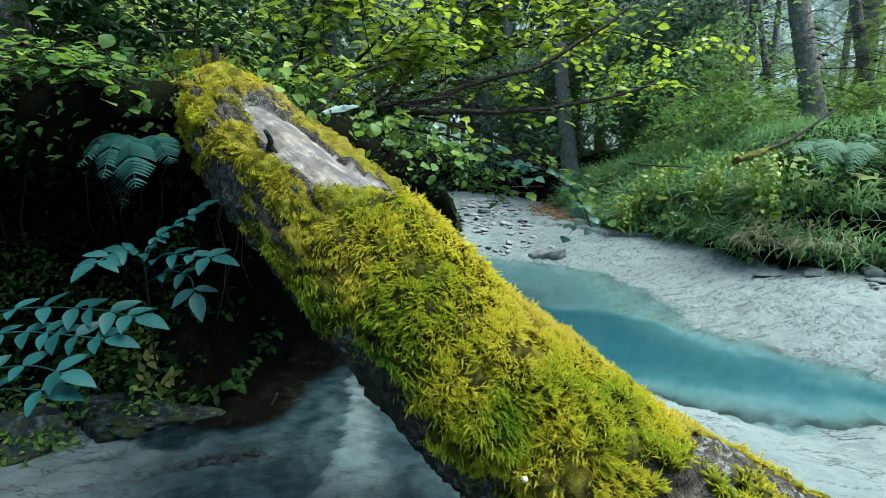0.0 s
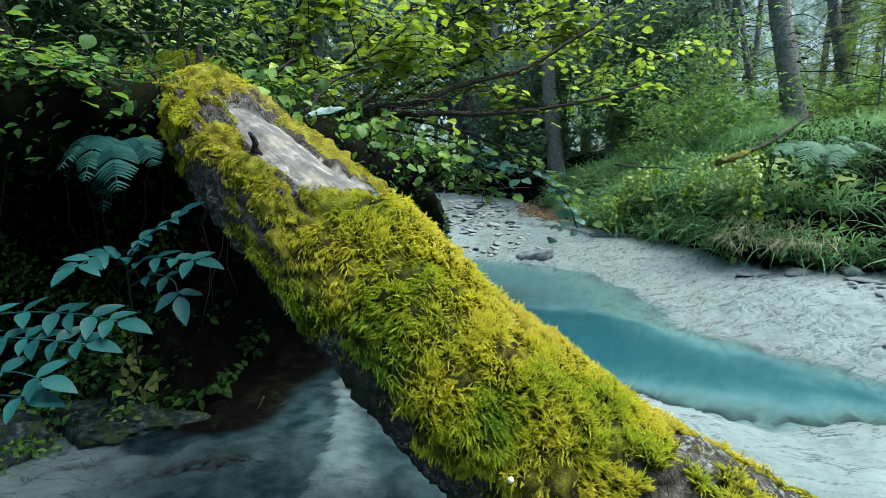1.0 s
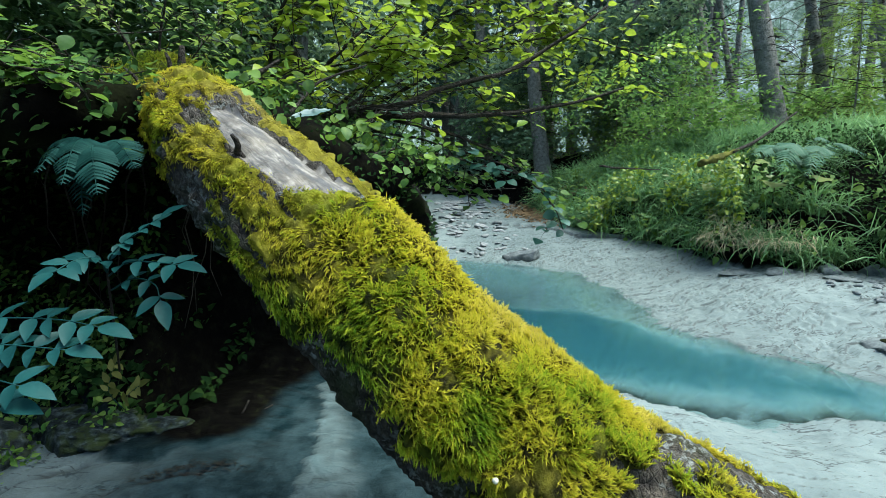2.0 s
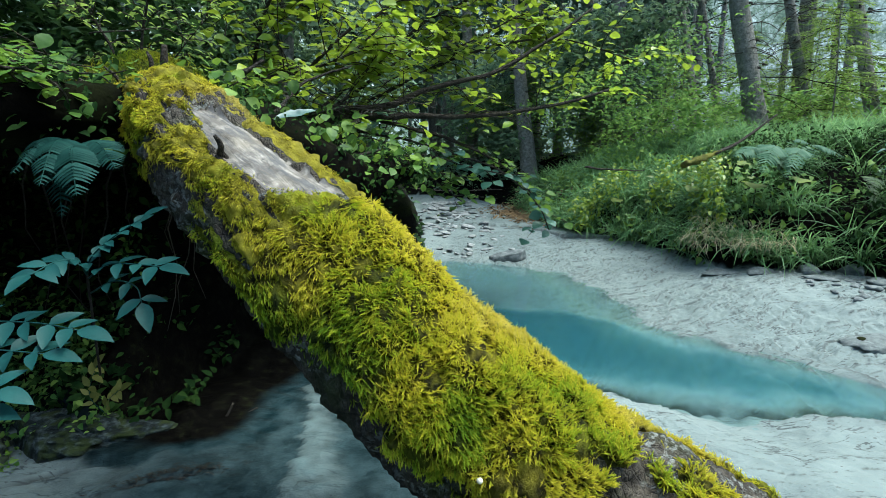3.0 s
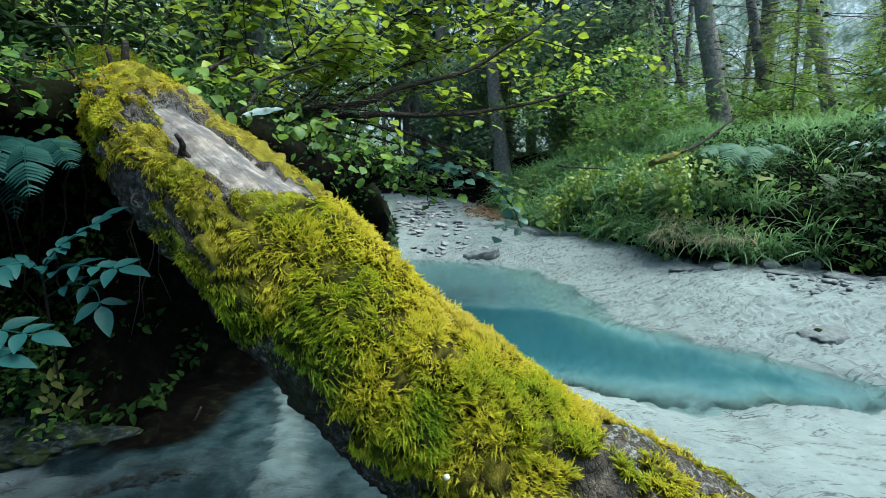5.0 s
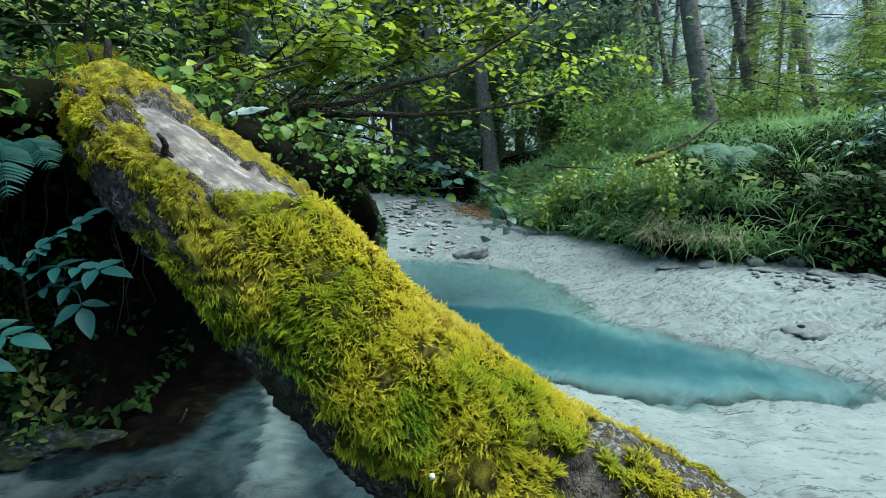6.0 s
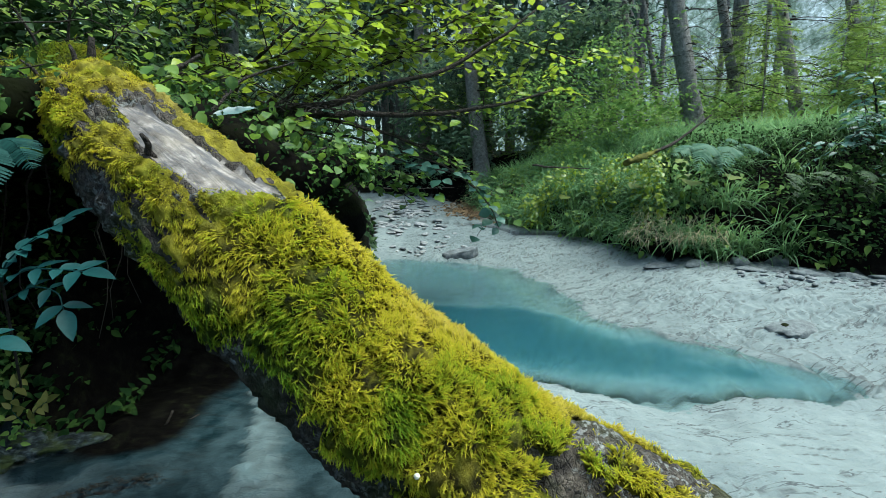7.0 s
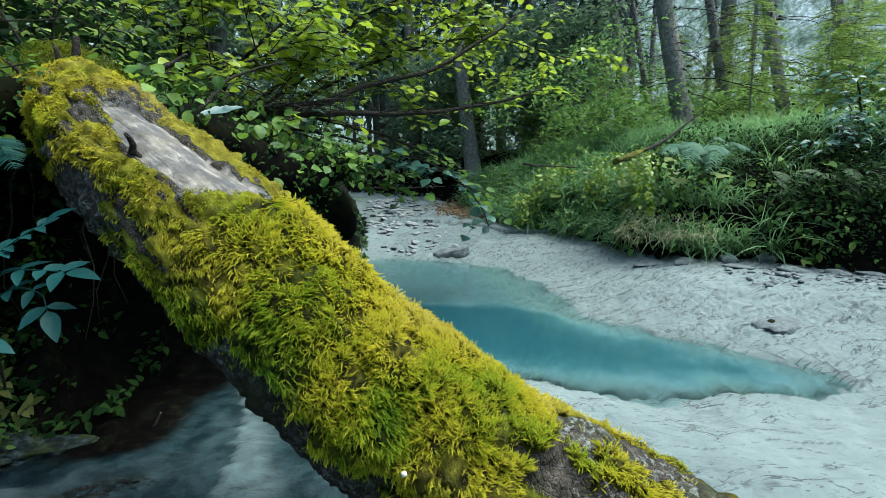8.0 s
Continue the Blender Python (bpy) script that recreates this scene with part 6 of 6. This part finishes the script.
# dead wood between the log and the bush
for pts, r, label in (
    ([(-0.361, 2.029, 0.922), (-0.242, 2.085, 0.955), (-0.086, 2.143, 0.999)], 0.011, "dead dark branch lying under the bush"),
    ([(-0.673, 2.084, 1.266), (-0.617, 2.110, 1.303), (-0.550, 2.149, 1.355)], 0.014, "short dead branch behind the log"),
    ([(-0.484, 1.957, 1.107), (-0.407, 2.079, 1.237), (-0.335, 2.139, 1.291), (-0.200, 2.199, 1.348)], 0.008, "bare dark branch under the leaves"),
    ([(-1.008, 1.794, 1.354), (-0.887, 1.818, 1.375), (-0.793, 1.850, 1.387), (-0.724, 1.896, 1.354)], 0.003, "thin arching twig above the mossy log"),
    ([(1.392, 3.754, 0.942), (1.624, 3.802, 0.925), (1.904, 3.851, 0.917)], 0.008, "dead stick lying in the bank grass"),
    ([(0.084, 4.636, 0.755), (0.469, 4.834, 0.728), (1.000, 5.037, 0.732)], 0.007, "driftwood stick at the stream bend"),
):
    dead = thing("dead_branch", pts[0], label, "branch", "dead branches")
    line = spline(pts, 16) - np.array(pts[0])
    v, f = tube(line + 0.004 * np.c_[fbm(line * 20, 2), fbm(line * 20 + 5, 2), fbm(line * 20 + 9, 2)], np.linspace(r, r * 0.45, 16), 8, 0.25, 40)
    part("wood", mesh_of("wood", v, f), TWIG, dead)

# fine dark litter washed together on the shaded sand
rng = np.random.RandomState(71)
x = -0.66 + 0.08 * rng.normal(size=260)
y = 1.315 + 0.30 * (x + 0.72) + rng.normal(0, 0.014, len(x))
P = np.c_[x, y, height(x, y) + 0.004]
way = np.c_[np.cos(rng.uniform(0, 6.28, len(x))), 0.5 * np.sin(rng.uniform(0, 6.28, len(x))), np.zeros(len(x))]
litter = part("litter", scatter("litter", [blade_form(0.16, 3, 0.2, 0.4)], P, turns(way, np.tile([0, 0, 1.0], (len(P), 1))), rng.uniform(0.006, 0.026, len(P)), 12), TWIG)
tagged(litter, "fine dark bits of bark and twig on the sand", "litter", kind="stuff")

# brown needles and leaves fallen on the far bend of the bank
BROWN = leafy("brown_litter", (0.05, 0.035, 0.02), (0.13, 0.085, 0.045), (0.24, 0.17, 0.09), 0.8, 0.1, 0.1)
x, y = 2.0 + 0.26 * rng.normal(size=2600), 7.7 + 0.6 * rng.normal(size=2600)
P = np.c_[x, y, height(x, y) + 0.02]
litter = part("litter", scatter("litter", TINY, P, turns(rng.normal(0, 1, P.shape) * [1, 1, 0.2], np.tile([0, -0.2, 1.0], (len(P), 1))), rng.uniform(0.04, 0.09, len(P)), 13), BROWN)
tagged(litter, "brown fallen leaves and needles on the far bank", "litter", kind="stuff")

# a small yellowing sprig above the ledge
SPRIG = leafy("sprig_leaf", (0.05, 0.06, 0.012), (0.11, 0.12, 0.025), (0.2, 0.2, 0.06), 0.6, 0.3, 0.2)
SPRIG_MESH = [single(q, "leaflet", SPRIG) for q in ASHLEAF]
sprig = thing("sprig", (-0.97, 1.60, 0.12), "small yellowing sprig growing above the rock ledge", "plant")
pinnate(sprig, [(-0.97, 1.60, 0.12), (-0.99, 1.56, 0.20), (-0.96, 1.53, 0.27), (-0.92, 1.50, 0.33)], 5, 0.045, (0.05, -0.7, 0.7), 0.0015, 0.75, SPRIG_MESH)
pinnate(sprig, [(-0.97, 1.60, 0.12), (-0.94, 1.56, 0.18), (-0.90, 1.52, 0.22), (-0.86, 1.50, 0.25)], 4, 0.04, (0.05, -0.7, 0.7), 0.0015, 0.75, SPRIG_MESH)

# leaves that grow on the bank beyond the trunk and on the slope by the rocks
rng = np.random.RandomState(93)
near = rv[(rv[:, 0] > -0.75) & (rv[:, 1] < 2.7) & (rv[:, 2] > 0.85)]
P = near[rng.randint(0, len(near), 420)] + rng.normal(0, 0.06, (420, 3)) + [0, -0.03, 0.03]
way = unit(rng.normal(0, 0.6, (len(P), 3)) + [0.2, -0.7, -0.2])
tagged(part("bank_herbs", scatter("bank_herbs", HAZEL, P, turns(way, unit(np.tile([0.1, -0.6, 1.0], (len(P), 1)) + rng.normal(0, 0.4, (len(P), 3)))), rng.uniform(0.03, 0.06, len(P)), 19), MID_LEAF), "leafy green herbs on the bank beyond the log", "herbs", kind="stuff")
x, y = rng.uniform(-2.0, -0.95, 2600), rng.uniform(1.5, 1.95, 2600)
P = np.c_[x, y, height(x, y) + rng.uniform(0.0, 0.10, len(x))]
P = P[(vnoise(P * 7.0) > -0.1) & (P[:, 2] > 0.1)]
way = unit(rng.normal(0, 0.7, (len(P), 3)) + [0.1, -0.8, 0.1])
tagged(part("slope_leaves", scatter("slope_leaves", SMALL, P, turns(way, unit(np.tile([0, -0.7, 1.0], (len(P), 1)) + rng.normal(0, 0.4, (len(P), 3)))), rng.uniform(0.014, 0.036, len(P)), 18), HERB), "small green leaves on the slope above the rocks", "herbs", kind="stuff")
P = np.c_[rng.normal(-1.36, 0.16, 700), rng.normal(1.40, 0.09, 700), np.zeros(700)]
P[:, 2] = 0.14 - 0.1 * (((P[:, 0] + 1.36) / 0.26) ** 2 + ((P[:, 1] - 1.42) / 0.17) ** 2) ** 0.8
P = P[P[:, 2] > 0.03]
way = unit(rng.normal(0, 0.8, (len(P), 3)) + [0, -0.4, 0.4])
tagged(part("rock_moss", scatter("rock_moss", SMALL, P, turns(way, unit(np.tile([0, -0.7, 1.0], (len(P), 1)) + rng.normal(0, 0.5, (len(P), 3)))), rng.uniform(0.01, 0.028, len(P)), 17), MID_LEAF), "dark leafy moss on the wet rock", "moss", kind="stuff")

# leaves and moss on the boulder at the pool
P = unit(rng.normal(0, 1, (520, 3)) * [1, 1, 0.9] + [0.2, -0.3, 0.3]) * [0.31, 0.37, 0.43] + [-0.15, 4.25, 0.32]
way = unit(rng.normal(0, 0.6, (len(P), 3)) + [0.2, -0.6, -0.4])
tagged(part("boulder_leaves", scatter("boulder_leaves", SMALL, P, turns(way, unit(np.tile([0.2, -0.7, 0.8], (len(P), 1)) + rng.normal(0, 0.4, (len(P), 3)))), rng.uniform(0.03, 0.075, len(P)), 29), SHADE_LEAF), "dim creeping leaves over the boulder at the pool", "herbs", kind="stuff")

# fresh leafy shoots along the lower edge of the grassy bank
P, d = bank_spots(60000, rng, (1.6, 5.2), (2.0, 5.6), (-0.06, 0.5))
P = P[(vnoise(P * 4.0 + 21) > -0.05) & ((P[:, 0] < 3.0) | (rng.uniform(0, 1, len(P)) < 0.3))][:1900]
P = P + np.c_[-0.10 * np.ones(len(P)), -0.12 * np.ones(len(P)), rng.uniform(0.06, 0.42, len(P))]
way = unit(np.c_[-0.5 + 0 * P[:, 0], -0.7 + 0 * P[:, 0], 0 * P[:, 0]] + rng.normal(0, 0.6, (len(P), 3)))
for pick, leaf, label in ((P[:, 0] < 2.75, LEAF, "fresh yellow-green leafy shoots along the edge of the bank"), (P[:, 0] >= 2.75, DIM_HERB, "dark leafy shoots along the shaded edge of the bank")):
    tagged(part("bank_shoots", scatter("bank_shoots", SMALL, P[pick], turns(way[pick], unit(np.tile([-0.2, -0.5, 1.0], (pick.sum(), 1)) + rng.normal(0, 0.35, (pick.sum(), 3)))), rng.uniform(0.03, 0.07, pick.sum()), 26), leaf), label, "herbs", kind="stuff")
